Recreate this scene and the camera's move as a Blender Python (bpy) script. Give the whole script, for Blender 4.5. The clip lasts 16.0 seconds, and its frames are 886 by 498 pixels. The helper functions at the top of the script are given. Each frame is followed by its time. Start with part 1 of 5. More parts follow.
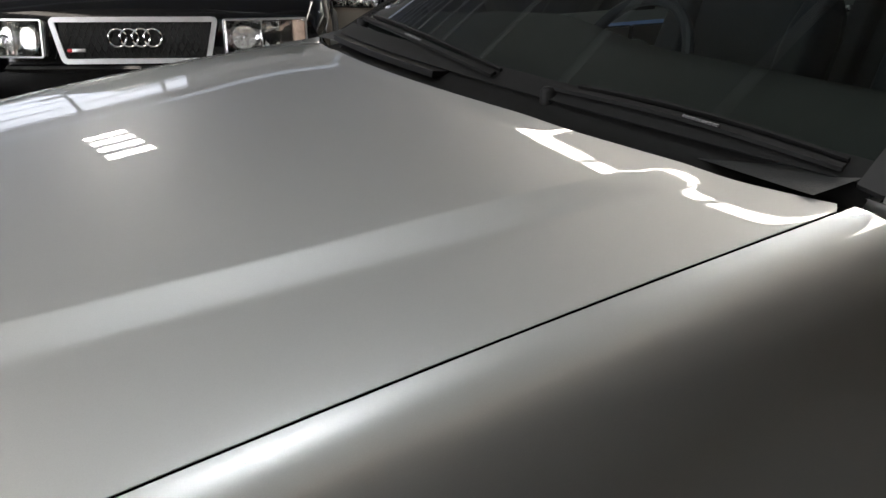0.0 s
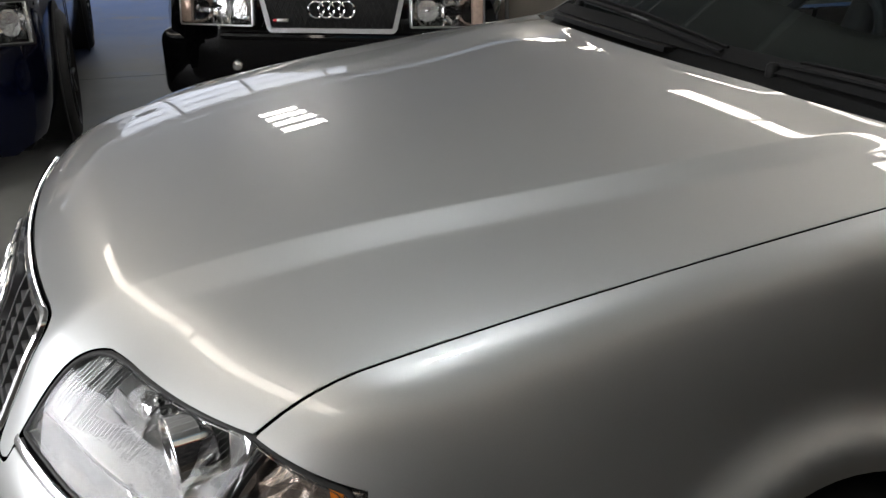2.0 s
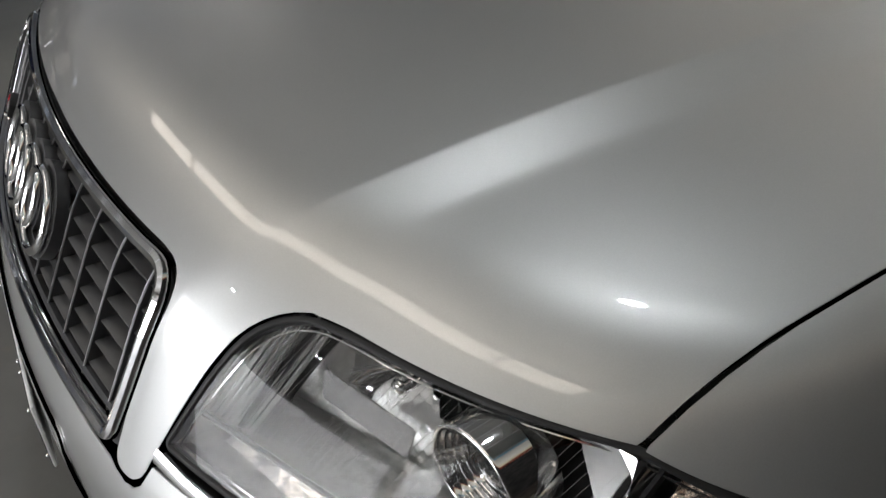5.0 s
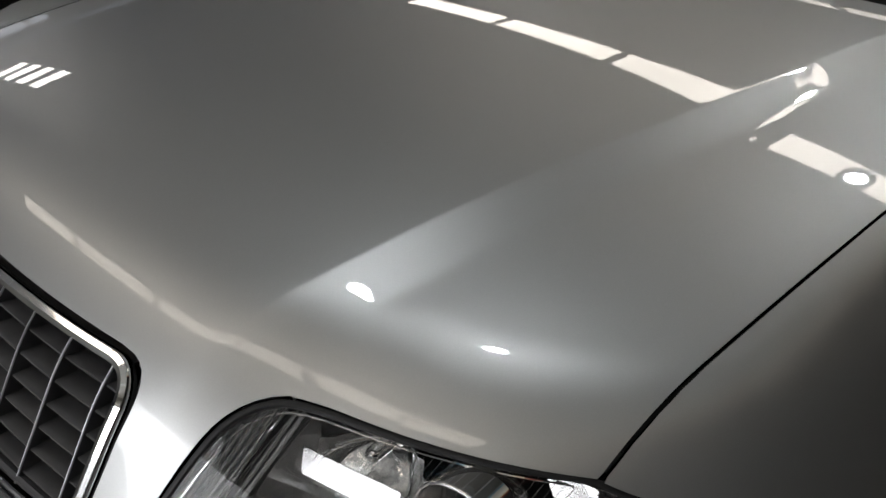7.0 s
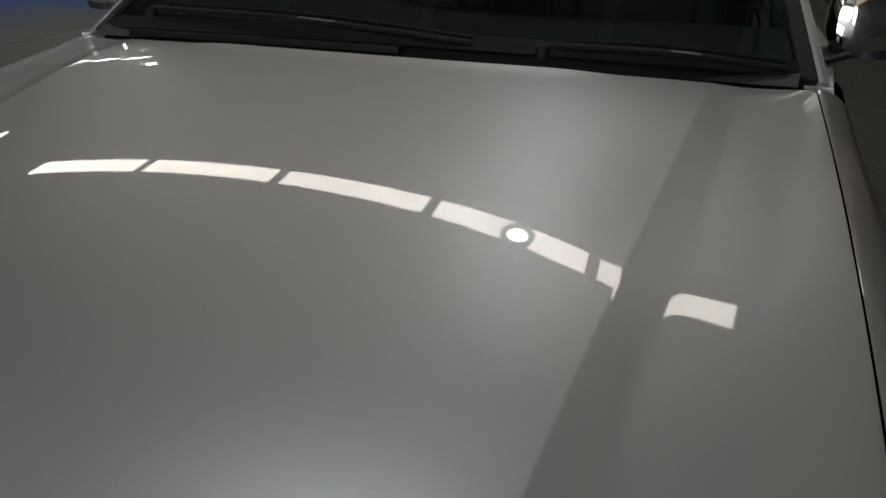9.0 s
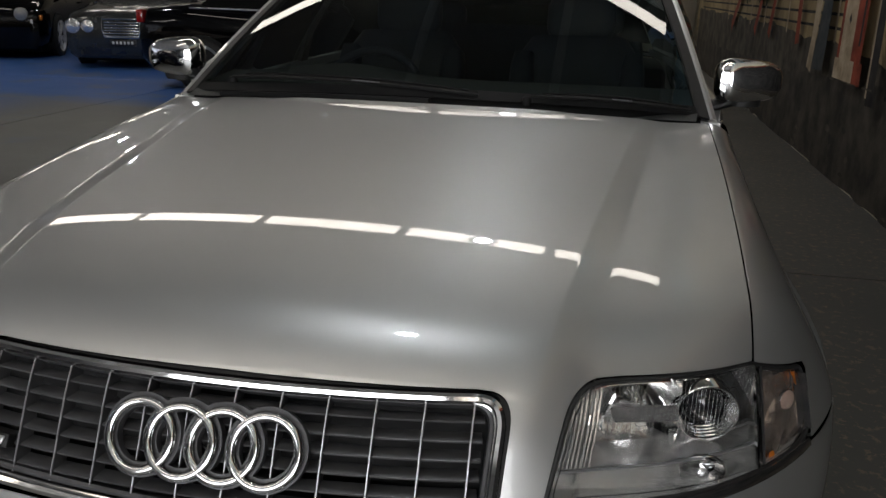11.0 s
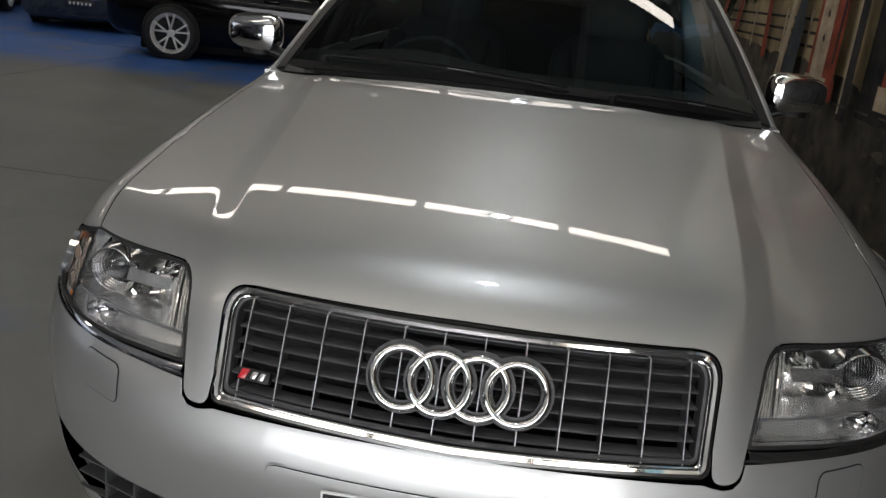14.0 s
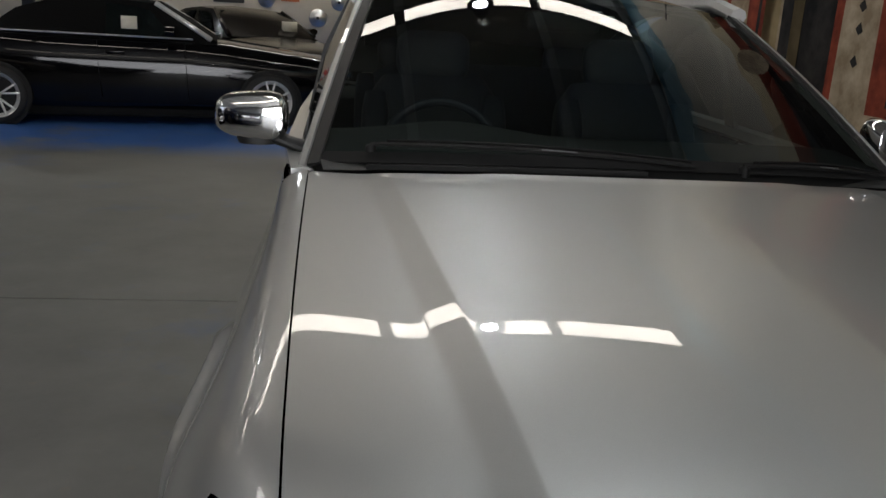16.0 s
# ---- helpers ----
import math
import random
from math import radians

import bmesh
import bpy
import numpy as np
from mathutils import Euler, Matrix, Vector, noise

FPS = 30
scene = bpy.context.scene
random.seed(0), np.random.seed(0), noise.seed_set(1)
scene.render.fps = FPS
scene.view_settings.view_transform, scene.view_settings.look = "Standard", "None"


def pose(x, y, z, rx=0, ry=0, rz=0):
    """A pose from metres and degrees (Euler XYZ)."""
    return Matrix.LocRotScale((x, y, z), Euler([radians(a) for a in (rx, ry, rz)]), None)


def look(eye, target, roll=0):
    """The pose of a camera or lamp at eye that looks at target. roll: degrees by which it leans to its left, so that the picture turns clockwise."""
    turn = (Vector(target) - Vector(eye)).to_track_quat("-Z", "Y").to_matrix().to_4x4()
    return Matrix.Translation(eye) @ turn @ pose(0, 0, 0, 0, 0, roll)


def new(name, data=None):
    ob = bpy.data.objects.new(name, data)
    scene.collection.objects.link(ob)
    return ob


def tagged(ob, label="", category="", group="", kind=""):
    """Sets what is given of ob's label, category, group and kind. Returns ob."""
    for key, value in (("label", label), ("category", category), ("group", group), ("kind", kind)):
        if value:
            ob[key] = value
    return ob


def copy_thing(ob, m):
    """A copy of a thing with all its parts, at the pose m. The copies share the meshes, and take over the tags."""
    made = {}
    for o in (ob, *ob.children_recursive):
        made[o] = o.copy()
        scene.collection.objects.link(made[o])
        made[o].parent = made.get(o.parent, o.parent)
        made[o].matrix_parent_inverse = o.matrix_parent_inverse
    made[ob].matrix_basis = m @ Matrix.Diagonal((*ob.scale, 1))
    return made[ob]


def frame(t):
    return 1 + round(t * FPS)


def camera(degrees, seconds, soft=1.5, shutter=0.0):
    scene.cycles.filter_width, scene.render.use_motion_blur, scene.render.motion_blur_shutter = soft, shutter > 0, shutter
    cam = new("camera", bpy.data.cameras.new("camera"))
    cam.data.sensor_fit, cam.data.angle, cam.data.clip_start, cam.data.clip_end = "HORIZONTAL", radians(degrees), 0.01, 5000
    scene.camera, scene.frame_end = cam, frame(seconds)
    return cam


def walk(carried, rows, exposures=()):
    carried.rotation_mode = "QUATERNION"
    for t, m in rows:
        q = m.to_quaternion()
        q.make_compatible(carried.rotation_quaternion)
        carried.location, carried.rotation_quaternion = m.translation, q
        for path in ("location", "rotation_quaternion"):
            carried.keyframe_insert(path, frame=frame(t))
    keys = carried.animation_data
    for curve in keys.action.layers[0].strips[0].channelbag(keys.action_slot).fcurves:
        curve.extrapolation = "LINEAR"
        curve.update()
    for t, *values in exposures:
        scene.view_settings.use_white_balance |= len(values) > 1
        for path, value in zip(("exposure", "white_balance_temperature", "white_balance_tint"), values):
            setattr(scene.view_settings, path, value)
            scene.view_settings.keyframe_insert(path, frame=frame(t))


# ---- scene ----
cam = camera(56.4, 16.0)
PATH = [
    (0, (1.235, 0.603, 1.207), (0.044, 1.320, 0.643), 0.89),
    (0.5, (1.303, 0.427, 1.227), (0.099, 1.110, 0.649), -0.41),
    (1, (1.361, 0.233, 1.222), (0.171, 0.947, 0.652), 0.82),
    (1.5, (1.382, 0.224, 1.224), (0.166, 0.881, 0.642), 1.17),
    (2, (1.424, 0.260, 1.260), (0.154, 0.776, 0.652), 0.68),
    (2.5, (1.420, 0.289, 1.255), (0.110, 0.669, 0.632), 0.54),
    (3, (1.399, 0.285, 1.239), (0.073, 0.570, 0.598), 1.57),
    (3.2, (1.382, 0.288, 1.231), (0.063, 0.551, 0.568), 0.48),
    (5.3, (0.919, 0.027, 1.084), (-0.100, 0.680, 0.197), 0.75),
    (5.5, (0.916, 0.006, 1.052), (-0.075, 0.691, 0.158), 2.27),
    (6, (0.908, -0.041, 1.047), (0.012, 0.715, 0.112), 4.03),
    (6.5, (0.906, -0.070, 1.131), (0.038, 0.792, 0.262), 5.18),
    (7, (0.932, -0.080, 1.185), (0.021, 0.862, 0.455), 4.44),
    (7.5, (0.834, 0.001, 1.182), (-0.115, 0.956, 0.520), 4.42),
    (8, (0.726, 0.018, 1.210), (-0.165, 1.011, 0.524), 2.54),
    (8.5, (0.555, -0.029, 1.192), (-0.048, 1.193, 0.565), 2.24),
    (9, (0.512, -0.100, 1.224), (0.135, 1.221, 0.622), 1.16),
    (9.5, (0.554, -0.239, 1.191), (0.161, 1.077, 0.588), 0.27),
    (11.8, (0.371, -1.055, 1.246), (0.204, 0.384, 0.857), 3.06),
    (12, (0.343, -1.106, 1.240), (0.199, 0.334, 0.844), 3.53),
    (12.5, (0.269, -1.208, 1.216), (0.201, 0.229, 0.792), 4.67),
    (13, (0.222, -1.253, 1.231), (0.189, 0.175, 0.772), 6.37),
    (13.5, (0.181, -1.197, 1.237), (0.113, 0.226, 0.765), 6.48),
    (14, (0.053, -1.031, 1.233), (-0.075, 0.390, 0.769), 6.21),
    (14.5, (-0.094, -0.892, 1.249), (-0.276, 0.533, 0.818), 5.23),
    (15, (-0.362, -0.736, 1.251), (-0.529, 0.699, 0.847), 4.92),
    (15.5, (-0.550, -0.624, 1.255), (-0.614, 0.822, 0.860), 3.91),
    (16, (-0.634, -0.454, 1.262), (-0.468, 0.982, 0.863), 3.08),
]
walk(cam, [(t, look(e, a, r)) for t, e, a, r in PATH], [(0, 1.55), (1.5, 1.35), (3.2, 0.95), (5.3, 0.65), (6.2, 0.55), (6.9, 0.25), (7.6, 0.15), (9.7, 0.25), (11.8, 0.47), (14.5, 0.55), (15.5, 0.65), (16, 0.65)])

# ---- light ----
world = bpy.data.worlds.new("world")
scene.world = world
world.use_nodes = True
world.node_tree.nodes["Background"].inputs[0].default_value = (0.55, 0.62, 0.75, 1)
world.node_tree.nodes["Background"].inputs[1].default_value = 0.25


def material(name, colour, rough=0.5, metal=0.0, coat=0.0, vary=0.0, scale=8.0, bump=0.0, bump_scale=60.0, emit=0.0, rough_vary=0.0,
             colour2=None, spec=0.5):
    m = bpy.data.materials.new(name)
    m.use_nodes = True
    nt = m.node_tree
    b = nt.nodes["Principled BSDF"]
    b.inputs["Base Color"].default_value = (*colour, 1)
    b.inputs["Roughness"].default_value = rough
    b.inputs["Metallic"].default_value = metal
    b.inputs["Coat Weight"].default_value = coat
    b.inputs["Coat Roughness"].default_value = 0.02
    b.inputs["Specular IOR Level"].default_value = spec
    tc = nt.nodes.new("ShaderNodeTexCoord")
    if vary or colour2:
        n = nt.nodes.new("ShaderNodeTexNoise")
        n.inputs["Scale"].default_value, n.inputs["Detail"].default_value, n.inputs["Roughness"].default_value = scale, 8, 0.62
        nt.links.new(tc.outputs["Object"], n.inputs["Vector"])
        r = nt.nodes.new("ShaderNodeValToRGB")
        c2 = colour2 or tuple(c * (1 + vary) for c in colour)
        c1 = colour if colour2 else tuple(c * (1 - vary) for c in colour)
        r.color_ramp.elements[0].position, r.color_ramp.elements[1].position = 0.36, 0.66
        r.color_ramp.elements[0].color, r.color_ramp.elements[1].color = (*c1, 1), (*c2, 1)
        nt.links.new(n.outputs["Fac"], r.inputs["Fac"])
        nt.links.new(r.outputs["Color"], b.inputs["Base Color"])
        if rough_vary:
            mr = nt.nodes.new("ShaderNodeMapRange")
            mr.inputs["To Min"].default_value, mr.inputs["To Max"].default_value = rough - rough_vary, rough + rough_vary
            nt.links.new(n.outputs["Fac"], mr.inputs["Value"])
            nt.links.new(mr.outputs["Result"], b.inputs["Roughness"])
    if bump:
        n2 = nt.nodes.new("ShaderNodeTexNoise")
        n2.inputs["Scale"].default_value, n2.inputs["Detail"].default_value = bump_scale, 6
        nt.links.new(tc.outputs["Object"], n2.inputs["Vector"])
        bp = nt.nodes.new("ShaderNodeBump")
        bp.inputs["Strength"].default_value, bp.inputs["Distance"].default_value = bump, 0.01
        nt.links.new(n2.outputs["Fac"], bp.inputs["Height"])
        nt.links.new(bp.outputs["Normal"], b.inputs["Normal"])
    if emit:
        b.inputs["Emission Color"].default_value = (*colour, 1)
        b.inputs["Emission Strength"].default_value = emit
        if vary:
            nt.links.new(r.outputs["Color"], b.inputs["Emission Color"])
    return m


def glass(name, tint=(1, 1, 1), rough=0.0, ior=1.45):
    """Thin glass: a clear sheet with a Fresnel gloss on it."""
    m = bpy.data.materials.new(name)
    m.use_nodes = True
    nt = m.node_tree
    nt.nodes.remove(nt.nodes["Principled BSDF"])
    t, g, mix, f = (nt.nodes.new("ShaderNode" + k) for k in ("BsdfTransparent", "BsdfGlossy", "MixShader", "Fresnel"))
    t.inputs[0].default_value = (*tint, 1)
    g.inputs["Roughness"].default_value = rough
    f.inputs["IOR"].default_value = ior
    nt.links.new(f.outputs[0], mix.inputs[0])
    nt.links.new(t.outputs[0], mix.inputs[1])
    nt.links.new(g.outputs[0], mix.inputs[2])
    nt.links.new(mix.outputs[0], nt.nodes["Material Output"].inputs[0])
    return m


SILVER = material("silver_paint", (0.515, 0.52, 0.508), 0.42, 0.82, 1.0, vary=0.03, scale=900)
CHROME = material("chrome", (0.82, 0.82, 0.82), 0.06, 1.0, vary=0.04, scale=14)
SATIN = material("satin_aluminium", (0.62, 0.62, 0.62), 0.28, 1.0, vary=0.05, scale=20)
REFLECTOR = material("lamp_reflector", (0.94, 0.94, 0.93), 0.17, 0.86, vary=0.06, scale=35, bump=0.3, bump_scale=32)
SMOKY = material("smoky_reflector", (0.62, 0.60, 0.57), 0.14, 0.5, vary=0.15, scale=30, bump=0.6, bump_scale=38)
INDICATOR = material("indicator_reflector", (0.58, 0.50, 0.44), 0.12, 0.85, vary=0.25, scale=28, bump=0.85, bump_scale=26)
RIBBED = material("lamp_fluting", (0.88, 0.88, 0.87), 0.18, 0.85, vary=0.1, scale=60)
MIRROR = material("mirror_reflector", (0.90, 0.90, 0.89), 0.035, 1.0, vary=0.02, scale=9)
DARK_GLASS = material("dark_lens_glass", (0.010, 0.011, 0.013), 0.03, coat=1.0, spec=0.6)
HAZE = material("hazed_reflector", (0.56, 0.56, 0.55), 0.24, 0.9, vary=0.14, scale=22, bump=0.06, bump_scale=45)
FACET = material("bright_facet", (0.95, 0.95, 0.94), 0.20, 1.0, vary=0.03, scale=30)
BLACK = material("black_plastic", (0.013, 0.013, 0.013), 0.45, spec=0.3, vary=0.25, scale=40, bump=0.08, bump_scale=500)
MATT = material("matt_black", (0.007, 0.007, 0.007), 0.6, vary=0.2, scale=40, spec=0.15)
RUBBER = material("black_rubber", (0.010, 0.010, 0.010), 0.55, vary=0.2, scale=30)
DARK = material("dark_void", (0.006, 0.006, 0.006), 0.8, vary=0.2)
GRILLE_BLACK = material("grille_plastic", (0.058, 0.058, 0.060), 0.36, vary=0.2, scale=25)
GUNMETAL = material("grille_blade_edge", (0.46, 0.46, 0.47), 0.35, 0.8, vary=0.1)
AMBER = material("amber_plastic", (0.80, 0.24, 0.03), 0.15, 0.2, vary=0.35, scale=45, bump=0.5, bump_scale=50)
RED = material("red_enamel", (0.5, 0.02, 0.03), 0.25, coat=0.5, vary=0.1)
PLATE_BLACK = material("plate_black", (0.006, 0.006, 0.007), 0.35, vary=0.1)
# pale plate of the blue car, its shade mixed into the colour
SHADED_PLATE = material("shaded_plate", (0.16, 0.16, 0.15), 0.5, vary=0.08)
PLATE_WHITE = material("plate_white", (0.75, 0.75, 0.74), 0.4, vary=0.05)
LENS = glass("lamp_glass", (0.97, 0.97, 0.97), 0.0, 1.4)
SCREEN = glass("windscreen_glass", (0.24, 0.30, 0.28), 0.0, 1.5)
TINT = glass("side_glass", (0.16, 0.19, 0.18), 0.0, 1.5)
LEATHER = material("dark_blue_leather", (0.020, 0.024, 0.036), 0.42, vary=0.3, scale=12, bump=0.15, bump_scale=220)
DASH = material("dashboard_vinyl", (0.014, 0.015, 0.015), 0.6, vary=0.2, scale=18, bump=0.2, bump_scale=350)
TYRE = material("tyre_rubber", (0.012, 0.012, 0.012), 0.7, vary=0.25, scale=30)
ALLOY = material("alloy_wheel", (0.72, 0.72, 0.71), 0.35, 0.5, 0.5, vary=0.08, scale=15)
BLACK_PAINT = material("black_paint", (0.003, 0.003, 0.0035), 0.06, coat=0.0, spec=0.34, vary=0.2, scale=3)
BLUE_PAINT = material("dark_blue_paint", (0.0014, 0.0022, 0.010), 0.08, coat=0.0, spec=0.22, vary=0.2, scale=3)


# ---- mesh helpers ----
def empty(name, label, category, group="", kind=""):
    ob = new(name)
    ob.empty_display_size = 0.1
    return tagged(ob, label, category, group, kind)


def finish(name, me, mat, parent=None, label="", smooth=True):
    if me.materials:
        me.materials.clear()
    me.materials.append(mat)
    if smooth:
        me.polygons.foreach_set("use_smooth", [True] * len(me.polygons))
    ob = new(name, me)
    if parent is not None:
        ob.parent = parent
    return tagged(ob, label)


def part(name, bm, mat, parent=None, label="", smooth=True, sharp=35):
    me = bpy.data.meshes.new(name)
    if smooth:
        for e in bm.edges:
            if len(e.link_faces) == 2 and e.calc_face_angle(0) > radians(sharp):
                e.smooth = False
    bm.to_mesh(me)
    bm.free()
    return finish(name, me, mat, parent, label, smooth)


def mesh_from(name, verts, faces, mat, parent=None, label="", smooth=True, normals=None):
    me = bpy.data.meshes.new(name)
    me.from_pydata([tuple(v) for v in verts], [], [tuple(f) for f in faces])
    me.update()
    ob = finish(name, me, mat, parent, label, smooth)
    if normals is not None:
        me.normals_split_custom_set_from_vertices([tuple(n) for n in normals])
    return ob


def block_bm(lo, hi, bevel=0.0, segments=2, bm=None):
    """A box with rounded edges, added to bm."""
    out = bm or bmesh.new()
    made = bmesh.ops.create_cube(out, size=1)["verts"]
    for v in made:
        v.co = Vector([(lo[k] + hi[k]) / 2 + v.co[k] * (hi[k] - lo[k]) for k in range(3)])
    if bevel:
        edges = list({e for v in made for e in v.link_edges})
        bmesh.ops.bevel(out, geom=edges, offset=bevel, segments=segments, affect="EDGES", profile=0.5)
    return out


def turned_bm(profile, n=32, bm=None, m=None):
    """A body of revolution about z from a profile of (radius, height)."""
    out = bm or bmesh.new()
    rings = []
    for r, z in profile:
        ring = []
        for k in range(n):
            a = 2 * math.pi * k / n
            co = Vector((r * math.cos(a), r * math.sin(a), z))
            ring.append(out.verts.new(m @ co if m else co))
        rings.append(ring)
    for a, b in zip(rings, rings[1:]):
        for k in range(n):
            out.faces.new((a[k], a[(k + 1) % n], b[(k + 1) % n], b[k]))
    return out


def sweep_bm(path, section, closed=False, up=Vector((0, 0, 1)), bm=None, caps=True, ups=None):
    """A section of (side, height) points swept along a path of 3D points."""
    out = bm or bmesh.new()
    pts = [Vector(p) for p in path]
    n = len(pts)
    rings = []
    for i, p in enumerate(pts):
        a = pts[(i - 1) % n] if closed or i > 0 else pts[i]
        b = pts[(i + 1) % n] if closed or i < n - 1 else pts[i]
        t = (b - a).normalized()
        u = Vector(ups[i]) if ups is not None else up
        side = t.cross(u).normalized()
        top = side.cross(t).normalized()
        rings.append([out.verts.new(p + side * s + top * h) for s, h in section])
    k = len(section)
    for i in range(n if closed else n - 1):
        a, b = rings[i], rings[(i + 1) % n]
        for j in range(k):
            out.faces.new((a[j], a[(j + 1) % k], b[(j + 1) % k], b[j]))
    if caps and not closed:
        out.faces.new(list(reversed(rings[0])))
        out.faces.new(rings[-1])
    bmesh.ops.recalc_face_normals(out, faces=out.faces)
    return out


def round_section(r, n=10, squash=1.0):
    return [(r * math.cos(2 * math.pi * k / n), r * squash * math.sin(2 * math.pi * k / n)) for k in range(n)]


def loft_bm(rings, closed=True, caps=True, bm=None):
    """Skins a stack of rings of equal length."""
    out = bm or bmesh.new()
    rows = [[out.verts.new(p) for p in ring] for ring in rings]
    k = len(rows[0])
    for a, b in zip(rows, rows[1:]):
        for j in range(k if closed else k - 1):
            out.faces.new((a[j], a[(j + 1) % k], b[(j + 1) % k], b[j]))
    if caps and closed:
        out.faces.new(list(reversed(rows[0])))
        out.faces.new(rows[-1])
    bmesh.ops.recalc_face_normals(out, faces=out.faces)
    return out


def rounded(points, radii, n=6):
    """A closed 2D outline with rounded corners."""
    out = []
    k = len(points)
    for i in range(k):
        p, a, b = Vector(points[i]), Vector(points[i - 1]), Vector(points[(i + 1) % k])
        r = radii[i] if isinstance(radii, (list, tuple)) else radii
        if r <= 0:
            out.append(tuple(p))
            continue
        pa, pb = p + (a - p).normalized() * r, p + (b - p).normalized() * r
        for j in range(n + 1):
            s = j / n
            out.append(tuple((1 - s) ** 2 * pa + 2 * s * (1 - s) * p + s * s * pb))
    return out


def densify(points, step, closed=True):
    out = []
    pts = [Vector(p) for p in points]
    for a, b in zip(pts, pts[1:] + (pts[:1] if closed else [])):
        m = max(1, int(math.ceil((b - a).length / step)))
        out += [a.lerp(b, j / m) for j in range(m)]
    if not closed:
        out.append(pts[-1])
    return out


def inside(poly, pts):
    """Which of the 2D points lie in the polygon."""
    px, py = np.asarray(poly, float).T
    x, y = np.asarray(pts, float).T
    hit = np.zeros(len(x), bool)
    j = len(px) - 1
    for i in range(len(px)):
        c = (py[i] > y) != (py[j] > y)
        with np.errstate(divide="ignore", invalid="ignore"):
            c &= x < (px[j] - px[i]) * (y - py[i]) / (py[j] - py[i] + 1e-12) + px[i]
        hit ^= c
        j = i
    return hit


def fill(outline, holes, step, ridges=()):
    """Triangles over a 2D outline with holes: points, faces and the loops of their rims."""
    from mathutils.geometry import delaunay_2d_cdt
    loops = [densify(o, step) for o in [outline, *holes]]
    pts, edges, rims = [], [], []
    for lp in loops:
        k = len(pts)
        pts += [tuple(p) for p in lp]
        edges += [(k + i, k + (i + 1) % len(lp)) for i in range(len(lp))]
        rims.append(list(range(k, k + len(lp))))
    for line in ridges:
        k = len(pts)
        line = [tuple(p) for p in densify(line, step * 0.8, False)]
        pts += line
        edges += [(k + i, k + i + 1) for i in range(len(line) - 1)]
    rim = np.array(pts)
    lo, hi = rim.min(0), rim.max(0)
    gx, gy = np.meshgrid(np.arange(lo[0] + step / 2, hi[0], step), np.arange(lo[1] + step / 2, hi[1], step * 0.866))
    gx = gx + (np.arange(gx.shape[0]) % 2)[:, None] * step / 2
    grid = np.stack([gx.ravel(), gy.ravel()], 1)
    ok = inside(loops[0], grid)
    for lp in loops[1:]:
        ok &= ~inside(lp, grid)
    grid = grid[ok]
    near = np.array([((rim - g) ** 2).sum(1).min() for g in grid]) if len(grid) else np.zeros(0)
    grid = grid[near > (0.55 * step) ** 2] if len(grid) else grid
    vs, _, fs, orig, _, _ = delaunay_2d_cdt([Vector(p) for p in pts + [tuple(g) for g in grid]], edges, [], 0, 1e-7)
    vs = np.array([tuple(v) for v in vs])
    tri = np.array([f for f in fs if len(f) == 3])
    mid = vs[tri].mean(1)
    ok = inside(loops[0], mid)
    for lp in loops[1:]:
        ok &= ~inside(lp, mid)
    back = {}
    for k, o in enumerate(orig):
        for q in o:
            back[q] = k
    rims = [[back[q] for q in r] for r in rims]
    return vs, tri[ok], rims


# ---- the silver saloon: its skin as one smooth body, from which the panels are cut ----
def smooth01(t):
    t = np.clip(t, 0, 1)
    return t * t * (3 - 2 * t)


def soft_plus(t, w):
    return 0.5 * (t + np.sqrt(t * t + w * w))


def soft_max(a, b, r):
    h = np.maximum(r - np.abs(a - b), 0)
    return np.maximum(a, b) + h * h / (4 * r)


MID_Z = np.polyfit([0.15, 0.234, 0.494, 0.759, 1.027, 1.251, 1.5], [0.788, 0.812, 0.871, 0.911, 0.936, 0.950, 0.962], 3)
EDGE_Z = np.polyfit([0.25, 0.324, 0.569, 0.846, 1.136, 1.419, 1.6], [0.745, 0.768, 0.823, 0.865, 0.894, 0.924, 0.937], 3)


def gap_x(y):
    u = np.clip((y - 0.324) / 1.095, 0, 1)
    return 0.704 + 0.030 * u + 0.018 * u * (1 - u)


def crease_x(y):
    return 0.435 + 0.122 * (y - 0.234)


def bumps(y, at, wide, amounts):
    return sum(a * np.exp(-(((y - c) / wide) ** 2)) for c, a in zip(at, amounts))


THIRDS = (0.35, 0.70, 1.05)


def fold_profile(t):
    """An even slope from the ridge down, crisp at its top and eased at its foot."""
    return soft_plus(t, 0.04) - soft_plus(t - 1, 0.16)


